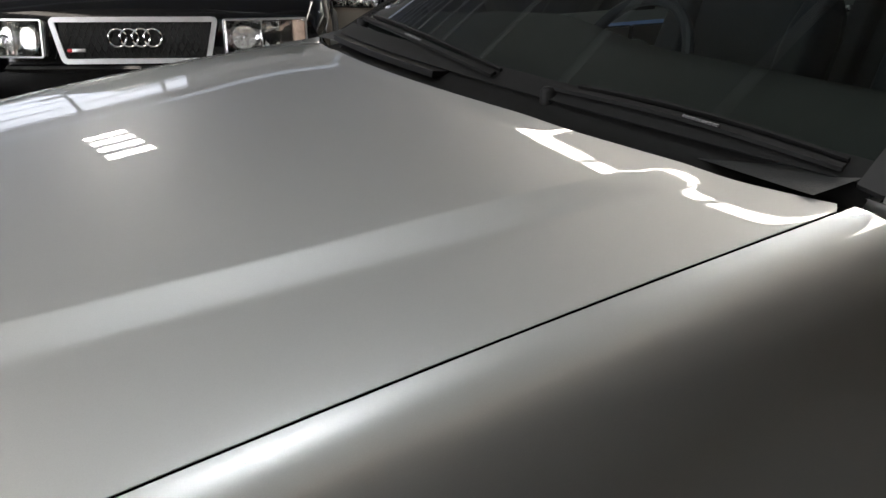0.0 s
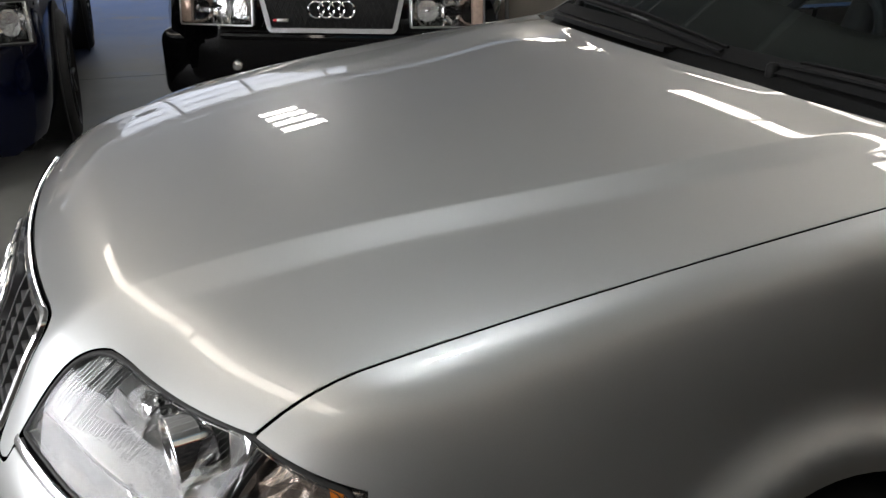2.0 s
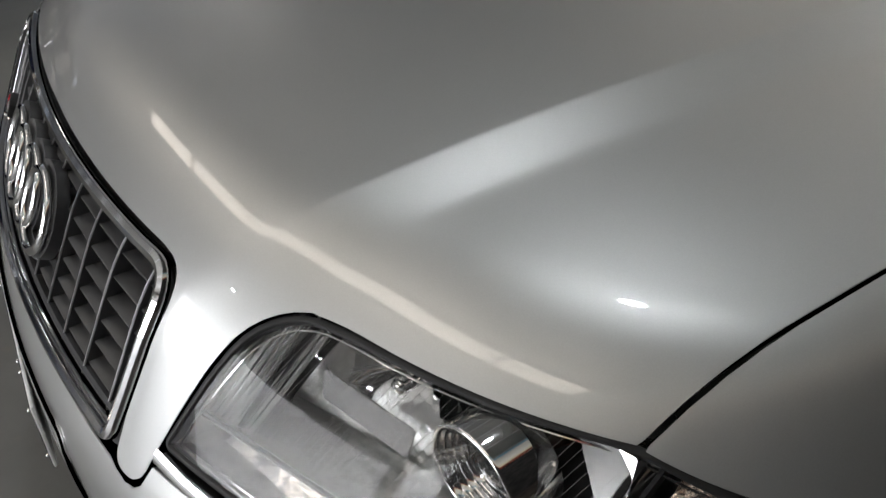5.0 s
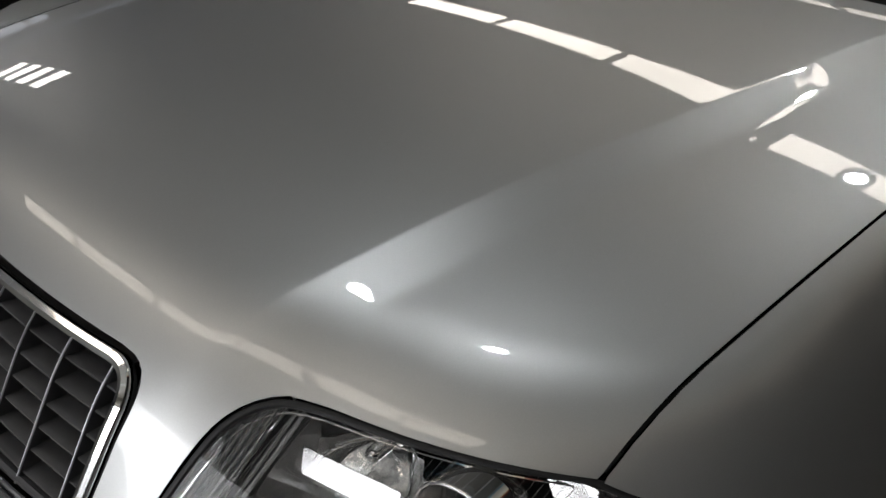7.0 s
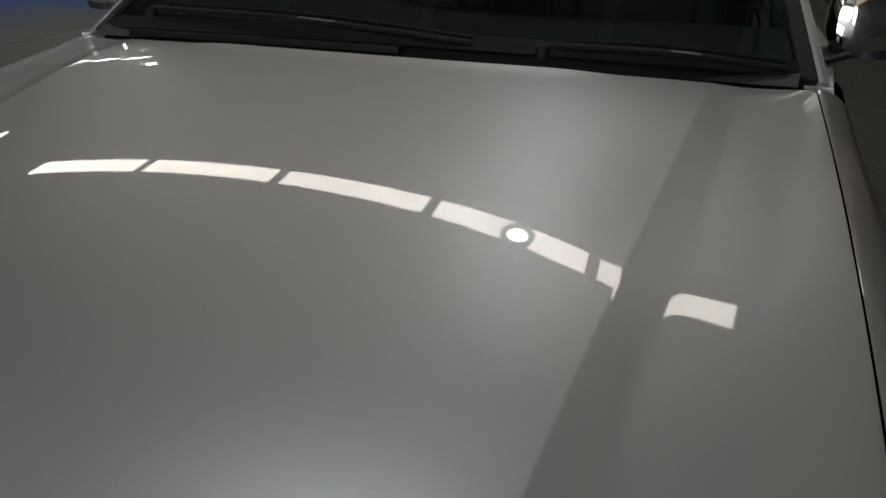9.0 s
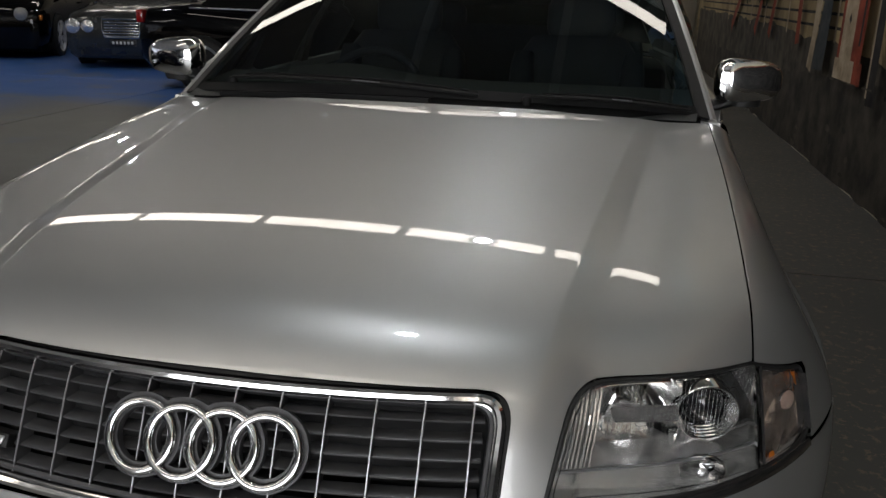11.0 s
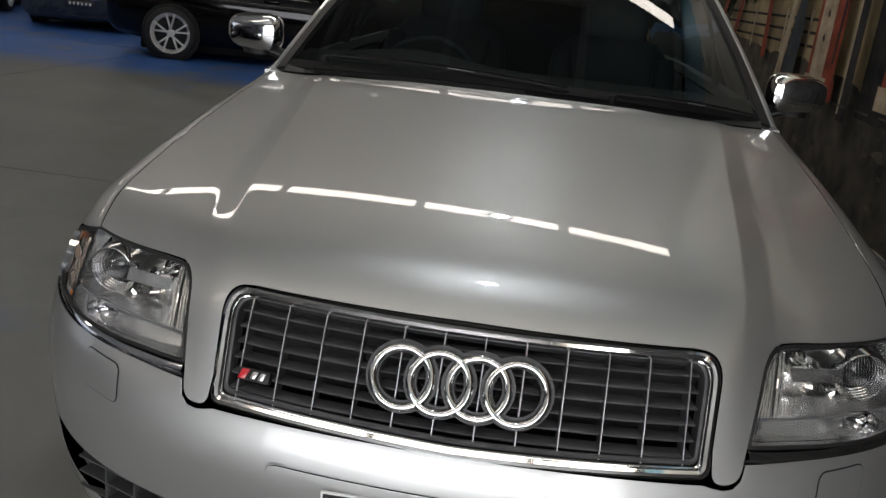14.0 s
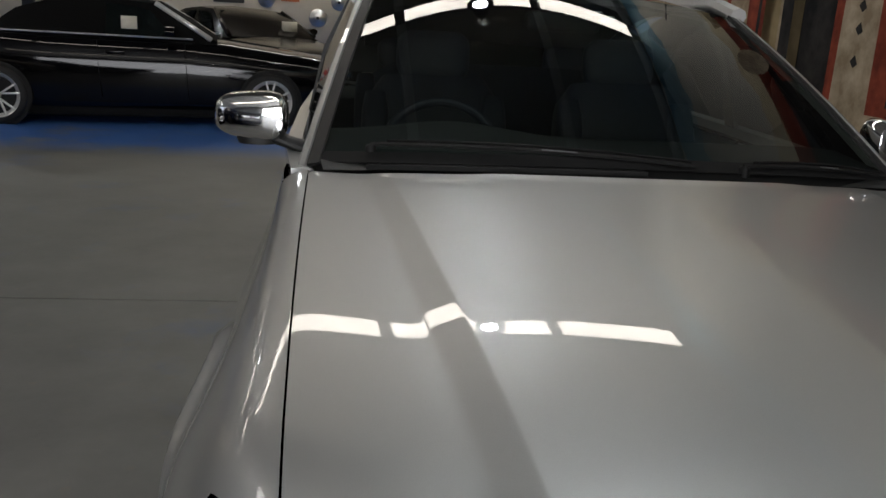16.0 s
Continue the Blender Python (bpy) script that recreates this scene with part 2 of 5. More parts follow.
def top_z(ax, y):
    yy = np.clip(y, 0.1, 1.55)
    mid = np.polyval(MID_Z, yy) + bumps(yy, (0.2, 0.4, 0.6, 0.8, 1.0, 1.2), 0.2, (0.0088, 0.0030, -0.0032, -0.0019, -0.0027, 0.0028))
    edge = np.polyval(EDGE_Z, np.clip(y, 0.22, 1.6)) + bumps(yy, THIRDS, 0.35, (-0.0006, -0.0080, -0.0034))
    crown = 0.08 + bumps(yy, (0.2, 0.5, 0.8, 1.1), 0.3, (0.0717, -0.0111, 0.0383, -0.0246))
    lean = 0.6 + bumps(yy, THIRDS, 0.35, (-0.2628, 0.0662, 0.4922))
    xg, xc = gap_x(yy), crease_x(yy)
    fold = 0.0100 * smooth01((yy - 0.06) / 0.14) * (1 - 0.6 * smooth01((yy - 1.15) / 0.2))
    a = np.minimum(ax, 0.9)
    drop = mid - crown * xg**2 - 0.0272 * xg**4 - fold - edge
    u = soft_plus(ax - xc - 0.01, 0.02) / (xg - xc - 0.01)
    z = mid - crown * a**2 - 0.0272 * a**4 - fold * fold_profile((ax - xc + 0.010) / 0.050) - drop * (lean * u + (1 - lean) * u * u)
    f = soft_plus(ax - xg - 0.004, 0.02)
    kick = 0.13 * soft_plus(y - 1.222 - 0.168 * (np.minimum(ax, 0.74) / 0.734) ** 2, 0.010) * smooth01((1.6 - y) / 0.1)
    return z - 0.08 * f - 2.8 * f * f + kick * smooth01((0.42 - ax) / 0.12)


def nose_y(ax, z):
    lean = 0.50 + 0.24 * smooth01((ax - 0.39) / 0.14)
    d = z - 0.585
    g = np.where(d > 0, lean * d, np.where(z > 0.49, -0.025 + 2.77 * (z - 0.49) ** 2, -0.025 + 0.9 * (z - 0.49) ** 2))
    return 0.02 + 0.25 * ax**2 + 0.62 * ax**6 + g


def side_x(y, z):
    w = 0.905 - 0.092 * smooth01((z - 0.57) / 0.25) - 0.25 * np.maximum(0.5 - z, 0) ** 2
    far = np.sqrt((y - 0.98) ** 2 + (z - 0.305) ** 2)
    w = w - 0.018 * np.exp(-(((y - 0.98) / 0.42) ** 2)) * smooth01((0.80 - z) / 0.15)
    lip = np.where(far > 0.358, np.exp(-(((far - 0.358) / 0.026) ** 2)), np.exp(-(((far - 0.358) / 0.06) ** 2)))
    return w + 0.027 * lip * smooth01((z - 0.2) / 0.3)


def body(p):
    ax, y, z = np.abs(p[:, 0]), p[:, 1], p[:, 2]
    f = soft_max((z - top_z(ax, y)) * 0.98, (nose_y(ax, z) - y) * 0.88, 0.075)
    f = soft_max(f, ax - side_x(y, z), 0.09)
    return soft_max(f, y - 4.78 + 0.25 * ax**2, 0.15)


def meet(start, way, lift=0.0, reach=2.5):
    """Where rays from outside meet the body (raised by lift), and the normals there."""
    start, way = np.asarray(start, float), np.asarray(way, float)
    ts = np.linspace(0, reach, 170)
    vals = np.stack([body(start + way * t) - lift for t in ts], 1)
    k = np.argmax((vals[:, :-1] > 0) & (vals[:, 1:] <= 0), 1)
    lo, hi = ts[k], ts[k + 1]
    for _ in range(24):
        m = (lo + hi) / 2
        out = body(start + way * m[:, None]) - lift > 0
        lo, hi = np.where(out, m, lo), np.where(out, hi, m)
    p = start + way * lo[:, None]
    e = 1e-4
    n = np.stack([body(p + d) - body(p - d) for d in np.eye(3) * e], 1)
    return p, n / np.linalg.norm(n, axis=1, keepdims=True)


def on_top(x, y):
    p, _ = meet(np.stack([x, y, np.full(len(x), 1.6)], 1), np.array([0, 0, -1.0]))
    return p


def on_front(x, z):
    p, _ = meet(np.stack([x, np.full(len(x), -0.6), z], 1), np.array([0, 1.0, 0]))
    return p


def on_side(y, z):
    p, _ = meet(np.stack([np.full(len(y), 1.6), y, z], 1), np.array([-1.0, 0, 0]))
    return p


class Slant:
    """A flat chart of the body, seen along a slanting way."""
    def __init__(self, way):
        self.d = np.array(way, float) / np.linalg.norm(way)
        self.a = np.cross([0, 0, 1.0], self.d)
        self.a /= np.linalg.norm(self.a)
        self.b = np.cross(self.d, self.a)

    def flat(self, p):
        return np.stack([p @ self.a, p @ self.b], 1)

    def lay(self, q, lift=0.0):
        mid = np.array([0, 1.6, 0.6]) if abs(self.d[0]) > 0.3 else np.array([0, 0.8, 0.8])
        start = q[:, :1] * self.a + q[:, 1:] * self.b + self.d * (mid @ self.d - 2.0)
        return meet(start, self.d, lift, 4.0)


class Round:
    """A chart of the body's front by the angle about an upright axis, and by height."""
    def flat(self, p):
        return np.stack([np.arctan2(p[:, 0], 1.0 - p[:, 1]), p[:, 2]], 1)

    def lay(self, q, lift=0.0):
        way = np.stack([np.sin(q[:, 0]), -np.cos(q[:, 0]), 0 * q[:, 0]], 1)
        axis = np.stack([0 * q[:, 0], 0 * q[:, 0] + 1.0, q[:, 1]], 1)
        return meet(axis + way * 2.2, -way, lift, 2.2)


def skin(name, chart, outline, mat, parent, holes=(), step=0.014, lift=0.0, flange=0.012, label="", mirror=False, ridges=()):
    """A panel of the body: the outline and holes are points on it. Its rims are turned inwards."""
    outs = [chart.flat(np.asarray(o, float)) for o in [outline, *holes]]
    vs, tri, rims = fill([tuple(q) for q in outs[0]], [[tuple(q) for q in o] for o in outs[1:]], step, [[tuple(q) for q in chart.flat(np.asarray(o, float))] for o in ridges])
    p, n = chart.lay(vs, lift)
    verts, normals, faces = [*p], [*n], [tuple(f) for f in tri]
    a, b, c = p[tri[:, 0]], p[tri[:, 1]], p[tri[:, 2]]
    if (np.cross(b - a, c - a) * n[tri[:, 0]]).sum(1).mean() < 0:
        faces = [f[::-1] for f in faces]
    if flange:
        for rim in rims:
            k = len(verts)
            m = len(rim)
            for i, q in enumerate(rim):
                t = p[rim[(i + 1) % m]] - p[rim[i - 1]]
                out = np.cross(t, n[q])
                out /= np.linalg.norm(out) + 1e-9
                verts += [p[q], p[q] - n[q] * flange * 0.18, p[q] - n[q] * flange]
                normals += [n[q] * 0.8 + out * 0.6, out, out]
            for i in range(m):
                i0, i1 = k + 3 * i, k + 3 * ((i + 1) % m)
                faces += [(i0, i1, i1 + 1, i0 + 1), (i0 + 1, i1 + 1, i1 + 2, i0 + 2)]
    verts, normals = np.array(verts), np.array(normals)
    if mirror:
        verts, normals, faces = verts * [-1, 1, 1], normals * [-1, 1, 1], [f[::-1] for f in faces]
    return mesh_from(name, verts, faces, mat, parent, label, True, normals)


def both(points):
    """A half outline from the middle at one end to the middle at the other, closed by its mirror image."""
    points = np.asarray(points)
    return np.concatenate([points, (points * [-1, 1, 1])[::-1]])


def run(*cols, n=24):
    """Points between two ends: each column (from, to)."""
    s = np.linspace(0, 1, n)
    return [a + (b - a) * s for a, b in cols]


OVER, FLANK, FRONT = Slant((0, 1, -1)), Slant((-0.74, 0.36, -0.56)), Round()
saloon = empty("silver_saloon", "silver-grey metallic four-door saloon with chrome mirrors on the grey floor", "car")

# hood: rear edge, gap to the wing, over the headlight, down beside the grille, along the grille's top
hx, = run((0.001, 0.722), n=30)
hood_rear = on_top(hx, 1.251 + 0.168 * (hx / 0.734) ** 2)
hy, = run((1.40, 0.348), n=40)
hood_gap = on_top(gap_x(hy) - 0.0019, hy)
lamp_top = on_front(*run((0.7022, 0.485), (0.7388, 0.7475), n=16))
bend = rounded([(0.56, 0.7468), (0.457, 0.7485), (0.4295, 0.612), (0.424, 0.5765), (0.3835, 0.5765), (0.3805, 0.62), (0.388, 0.747), (0.25, 0.7495)],
               [0, 0.038, 0.012, 0.022, 0.016, 0, 0.04, 0], 7)[1:-1]
bend = on_front(np.array([q[0] for q in bend]), np.array([q[1] for q in bend]))
grille_top = on_front(*run((0.34, 0.001), (0.7485, 0.752), n=14))
hood_half = np.concatenate([hood_rear, hood_gap, lamp_top, bend, grille_top])
ry, = run((0.16, 1.235), n=90)
ridge_lines = [on_top(side * (crease_x(ry) - 0.010 + 0.050 * f), ry) for side in (1, -1) for f in (-0.14, -0.05, 0.01, 0.07, 0.18, 0.45, 0.72, 0.90, 1.03, 1.18)]
hood = skin("hood", OVER, both(hood_half), SILVER, saloon, step=0.012, ridges=ridge_lines, label="silver-grey hood with two raised creases")

# wings: gap to the hood, door shut line, sill, wheel arch, bumper joint, headlight
gy, = run((0.350, 1.425), n=40)
wing_top = on_top(gap_x(gy) + 0.0019, gy)
arch_a = np.radians(np.linspace(-12, 192, 44))
wing_back = on_side(*run((1.470, 1.480), (0.885, 0.24), n=30))
wing_arch = on_side(0.98 + 0.335 * np.cos(arch_a), 0.305 + 0.335 * np.sin(arch_a))
wing_joint = on_side(*run((0.583, 0.560), (0.30, 0.598), n=12))
wing_lamp = on_front(*run((0.7945, 0.7078), (0.7078, 0.7366), n=12))
wing_side = on_front(*run((0.8095, 0.800), (0.6125, 0.697), n=6))
wing_outline = np.concatenate([wing_top, wing_back, wing_arch, wing_joint, wing_side, wing_lamp])
for flip in (False, True):
    skin("front_wing", FLANK, wing_outline, SILVER, saloon, step=0.018, mirror=flip, label="silver-grey front wing over the wheel arch")

# bumper: top edge under grille and lamps, ends at the arches, openings below
def front_points(xz):
    q = np.array(xz, float)
    return on_front(q[:, 0], q[:, 1])


top_edge = front_points([(0.001, 0.577), (0.12, 0.577), (0.25, 0.576), (0.372, 0.5745), (0.386, 0.5705), (0.402, 0.568), (0.417, 0.5705), (0.428, 0.581), (0.4335, 0.602),
                         (0.52, 0.604), (0.62, 0.605), (0.72, 0.606), (0.80, 0.607)])
end_edge = on_side(np.array([0.50, 0.556, 0.58, 0.60]), np.array([0.600, 0.594, 0.42, 0.26]))
low_edge = front_points([(0.80, 0.215), (0.6, 0.205), (0.3, 0.20), (0.001, 0.20)])
bumper_outline = both(np.concatenate([top_edge, end_edge, low_edge]))
mid_hole = front_points(rounded([(-0.345, 0.388), (0.345, 0.388), (0.30, 0.255), (-0.30, 0.255)], 0.02, 4))
side_hole = rounded([(0.395, 0.392), (0.745, 0.405), (0.735, 0.315), (0.36, 0.262)], [0.02, 0.03, 0.03, 0.02], 4)
holes = [mid_hole, front_points(side_hole), front_points([(-x, z) for x, z in side_hole])]
bumper = skin("front_bumper", FRONT, bumper_outline, SILVER, saloon, holes, step=0.02, flange=0.02, label="silver-grey front bumper with air intakes")

# the carrier plinth of the plate, and the lids of the lamp washers
plinth = skin("plate_plinth", FRONT, front_points(rounded([(-0.27, 0.520), (0.27, 0.520), (0.27, 0.399), (-0.27, 0.399)], [0.018, 0.018, 0.004, 0.004], 5)),
              SILVER, bumper, step=0.03, lift=0.004, flange=0.006)
edge_line = front_points(rounded([(-0.272, 0.522), (0.272, 0.522), (0.272, 0.397), (-0.272, 0.397)], [0.018, 0.018, 0.004, 0.004], 5))
part("plinth_line", sweep_bm(np.array(edge_line) - [0, 0.0004, 0], round_section(0.0014, 6), True, up=Vector((0, -1, 0))), GUNMETAL, bumper)
lid = rounded([(0.552, 0.588), (0.630, 0.591), (0.624, 0.537), (0.546, 0.533)], 0.012, 5)
rim = rounded([(0.5505, 0.5895), (0.6315, 0.5925), (0.6255, 0.5355), (0.5445, 0.5315)], 0.0135, 5)
for s in (1, -1):
    skin("washer_gap", FRONT, front_points([(s * x, z) for x, z in rim]), RUBBER, bumper, step=0.02, lift=0.0006, flange=0)
    skin("washer_lid", FRONT, front_points([(s * x, z) for x, z in lid]), SILVER, bumper, step=0.015, lift=0.0016, flange=0.003)

# doors and the rear, closed simply
for y0, y1, nm in ((1.487, 2.52, "front_door"), (2.53, 3.45, "rear_door"), (3.46, 4.70, "rear_quarter")):
    edge = np.concatenate([on_side(*run((y0, y1), (0.885, 0.885), n=14)), on_side(*run((y1, y1), (0.88, 0.25), n=14)),
                           on_side(*run((y1, y0), (0.24, 0.24), n=14)), on_side(*run((y0, y0), (0.25, 0.88), n=14))])
    for flip in (False, True):
        skin(nm, FLANK, edge, SILVER, saloon, step=0.05, mirror=flip)
deck = np.concatenate([on_top(*run((0.001, 0.70), (3.95, 3.95), n=8)), on_top(*run((0.70, 0.62), (4.0, 4.60), n=10)), on_top(*run((0.6, 0.001), (4.62, 4.66), n=8))])
skin("boot_lid", OVER, both(deck), SILVER, saloon, step=0.05)

# dark inner body, so that the joints read black
part("engine_bay", block_bm((-0.67, 0.30, 0.25), (0.67, 1.30, 0.72), 0.03), DARK, saloon)
part("floor_pan", block_bm((-0.74, 1.2, 0.22), (0.74, 4.5, 0.34), 0.03), DARK, saloon)
part("rear_bulkhead", block_bm((-0.78, 3.9, 0.3), (0.78, 4.6, 0.86), 0.04), DARK, saloon)
for s in (1, -1):
    path = on_top(gap_x(gy), gy)[1:] - [0, 0, 0.017]
    part("gap_seal", sweep_bm([(s * q[0], q[1], q[2]) for q in path], [(-0.008, -0.003), (0.007, -0.003), (0.007, 0.003), (-0.008, 0.003)]), RUBBER, saloon)
    part("inner_arch", turned_bm([(0.36, -0.10), (0.37, 0.0), (0.36, 0.12), (0.05, 0.13)], 28, m=Matrix.Translation((s * 0.74, 0.98, 0.305)) @ pose(0, 0, 0, 0, -90 * s, 0)), DARK, saloon)


# ---- grille ----
def nose_at(x, z, lift=0.0):
    p, n = meet(np.stack([x, np.full(len(x), -0.6), z], 1), np.array([0, 1.0, 0]), lift)
    return p, n


def nose_path(xz, lift=0.0):
    q = np.array(xz, float)
    return nose_at(q[:, 0], q[:, 1], lift)


grille = part("grille", block_bm((-0.36, 0.155, 0.585), (0.36, 0.17, 0.74), 0.004), DARK, saloon, "black louvred radiator grille in a chrome frame")
frame_xz = [tuple(q) for q in densify(rounded([(-0.376, 0.740), (0.376, 0.740), (0.3685, 0.590), (0.0, 0.583), (-0.3685, 0.590)], [0.036, 0.036, 0.012, 0, 0.012], 8), 0.02)]
fp, fn = nose_path(frame_xz, 0.001)
band = [(-0.0064, -0.006), (-0.0070, 0.0), (-0.005, 0.0045), (0.0, 0.0062), (0.005, 0.0045), (0.0070, 0.0), (0.0064, -0.006)]
part("chrome_frame", sweep_bm(fp, band, True, ups=fn), CHROME, grille, "polished chrome frame")
inner_xz = [(x * 0.970, 0.6615 + (z - 0.6615) * 0.872) for x, z in frame_xz]
ip, inn = nose_path(inner_xz, -0.010)
part("inner_frame", sweep_bm(ip, [(-0.004, -0.02), (-0.004, 0.004), (0.0, 0.006), (0.004, 0.004), (0.004, -0.02)], True, ups=inn), GRILLE_BLACK, grille)
cp, cn = nose_path([(x * 0.983, 0.6615 + (z - 0.6615) * 0.925) for x, z in frame_xz], -0.002)
part("chrome_bead", sweep_bm(cp, round_section(0.0026, 8), True, ups=cn), CHROME, grille)
outer_xz = [(x * 1.0145, 0.6615 + (z - 0.6615) * 1.085) for x, z in frame_xz]
op, on = nose_path(outer_xz, -0.008)
part("frame_gap", sweep_bm(op, [(-0.006, -0.006), (-0.006, 0.002), (0.006, 0.002), (0.006, -0.006)], True, ups=on), RUBBER, grille)
for i in range(7):
    z0 = 0.604 + 0.0212 * i
    xs = np.linspace(-0.352, 0.352, 19)
    sp, sn = nose_at(xs, np.full(19, z0), -0.012)
    part("slat", sweep_bm(sp, [(-0.0115, -0.019), (-0.0095, -0.0195), (0.0025, 0.0015), (0.0005, 0.003), (-0.001, 0.002)], ups=sn), GRILLE_BLACK, grille)
for i in range(12):
    x0 = -0.338 + 0.06145 * i
    zs = np.linspace(0.5945, 0.7345, 8)
    bp, bn = nose_at(np.full(8, x0), zs, -0.007)
    part("blade", sweep_bm(bp, [(-0.0011, -0.024), (0.0011, -0.024), (0.0011, 0.0), (-0.0011, 0.0)], ups=bn), GRILLE_BLACK, grille)
    part("blade_edge", sweep_bm(bp, [(-0.0012, 0.0002), (0.0012, 0.0002), (0.0008, 0.0016), (-0.0008, 0.0016)], ups=bn), GUNMETAL, grille)


def ring_bm(x0, z0, r, section, lift):
    a = np.linspace(0, 2 * math.pi, 48, endpoint=False)
    lean = 0.89
    q, n = nose_at(x0 + r * np.cos(a), z0 + r * lean * np.sin(a), lift)
    return sweep_bm(q, section, True, ups=n)


emblem = part("emblem", ring_bm(0, 0.672, 0.02, round_section(0.002, 6), -0.02), GRILLE_BLACK, grille, "emblem of four chrome rings")
tube = [(0.0059 * math.cos(t), 0.0045 * math.sin(t)) for t in np.linspace(0, 2 * math.pi, 12, endpoint=False)]
for i in range(4):
    x0 = -0.0855 + 0.057 * i
    part("ring", ring_bm(x0, 0.672, 0.0445, tube, 0.006 + 0.0012 * (i % 2)), CHROME, emblem)
    part("ring_base", ring_bm(x0, 0.672, 0.0452, [(0.0095, -0.014), (0.0095, -0.001), (-0.0095, -0.001), (-0.0095, -0.014)], 0.003), GRILLE_BLACK, emblem)
badge_p, badge_n = nose_path([(-0.312, 0.632)], 0.0)
bm_pose = Matrix.Translation(badge_p[0]) @ pose(0, 0, 0, -26, 0, -9)
badge = part("badge", block_bm((-0.026, -0.003, -0.0095), (0.026, 0.012, 0.0095), 0.002), BLACK, grille, "small badge with a red slanted field")
badge.matrix_basis = bm_pose
bm = bmesh.new()
bmesh.ops.translate(bm, verts=block_bm((-0.006, -0.0045, -0.008), (0.006, -0.001, 0.008), 0.001, bm=bm).verts, vec=(-0.016, 0, 0))
for v in bm.verts:
    v.co.x += v.co.z * 0.35
part("red_field", bm, RED, badge)
for x0 in (0.001, 0.014):
    bm = block_bm((x0 - 0.0045, -0.0045, -0.006), (x0 + 0.0045, -0.001, 0.006), 0.0015)
    for v in bm.verts:
        v.co.x += v.co.z * 0.35
    part("badge_bar", bm, SATIN, badge)

# ---- number plate, its writing as plain bars ----
plate = part("number_plate", block_bm((-0.186, -0.002, -0.0475), (0.186, 0.002, 0.0475), 0.0018), PLATE_WHITE, saloon, "black number plate with pale characters and a white rim")
plate.matrix_basis = Matrix.Translation((0.006, -0.0075, 0.4565))
part("plate_face", block_bm((-0.182, -0.0034, -0.0435), (0.182, -0.001, 0.0435), 0.0008), PLATE_BLACK, plate)
for x0, w in ((-0.118, 0.036), (-0.076, 0.024), (-0.033, 0.036), (0.040, 0.030), (0.082, 0.030), (0.127, 0.038)):
    part("character_bar", block_bm((x0 - w / 2, -0.0050, -0.027), (x0 + w / 2, -0.003, 0.022), 0.0008), PLATE_WHITE, plate)
for z0 in (0.025, 0.003, -0.020):
    part("small_bar", block_bm((-0.169, -0.0045, z0 - 0.0075), (-0.155, -0.003, z0 + 0.0075), 0.0006), PLATE_WHITE, plate)
for x0, z0 in ((-0.176, 0.036), (-0.176, -0.035), (0.176, 0.036), (0.176, -0.035), (-0.106, 0.034), (-0.084, 0.034), (0.084, 0.034), (0.106, 0.034)):
    part("screw", turned_bm([(0.0001, 0.0035), (0.0022, 0.003), (0.0033, 0.0015), (0.0034, 0.0)], 10, m=Matrix.Translation((x0, -0.0034, z0)) @ pose(0, 0, 0, 90)), CHROME, plate)

# ---- lower intakes ----
for x0, x1, z0, z1 in ((-0.33, 0.33, 0.25, 0.385), (0.40, 0.64, 0.28, 0.39), (-0.64, -0.40, 0.28, 0.39)):
    mid = (x0 + x1) / 2
    base = 0.02 + 0.25 * mid**2 + 0.62 * mid**6 + 0.07
    turn = math.atan(2 * 0.25 * mid + 6 * 0.62 * abs(mid) ** 5 * (1 if mid > 0 else -1))
    intake = part("air_intake", block_bm(((x0 - x1) / 2 - 0.02, 0, z0 - 0.02), ((x1 - x0) / 2 + 0.02, 0.02, z1 + 0.02)), DARK, bumper, "black slatted air intake")
    intake.matrix_basis = pose(mid, base, 0, 0, 0, math.degrees(turn))
    for z in np.arange(z0 + 0.02, z1, 0.03):
        part("intake_slat", block_bm(((x0 - x1) / 2 - 0.02, -0.045, z - 0.002), ((x1 - x0) / 2 + 0.02, 0.0, z + 0.002), 0.001), GRILLE_BLACK, intake)
    for x in np.linspace((x0 - x1) / 2 + 0.05, (x1 - x0) / 2 - 0.05, max(3, int((x1 - x0) / 0.07))):
        part("intake_bar", block_bm((x - 0.002, -0.046, z0 - 0.01), (x + 0.002, 0.0, z1 + 0.01), 0.001), GRILLE_BLACK, intake)

# ---- headlights ----
LAMP_XZ = rounded([(0.435, 0.6225), (0.4615, 0.7425), (0.702, 0.7362), (0.790, 0.7025), (0.803, 0.655), (0.802, 0.621), (0.785, 0.6135), (0.62, 0.6165)],
                  [0.006, 0.034, 0.02, 0.010, 0.02, 0.01, 0.012, 0.02], 6)
LAMP_XZ = [tuple(q) for q in densify(LAMP_XZ, 0.015)]


lamp_x, lamp_z = np.linspace(0.42, 0.83, 83), np.linspace(0.59, 0.75, 65)
LAMP_Y = nose_at(np.tile(lamp_x, 65), np.repeat(lamp_z, 83), -0.003)[0][:, 1].reshape(65, 83)


def lamp_point(x, z, depth, s):
    """A point behind the lamp glass, by the glass's own surface."""
    u, v = (x - 0.42) / 0.005, (z - 0.59) / 0.0025
    i, j = min(81, max(0, int(u))), min(63, max(0, int(v)))
    f, g = u - i, v - j
    y = (1 - g) * ((1 - f) * LAMP_Y[j, i] + f * LAMP_Y[j, i + 1]) + g * ((1 - f) * LAMP_Y[j + 1, i] + f * LAMP_Y[j + 1, i + 1])
    return Vector((s * x, y + depth, z))


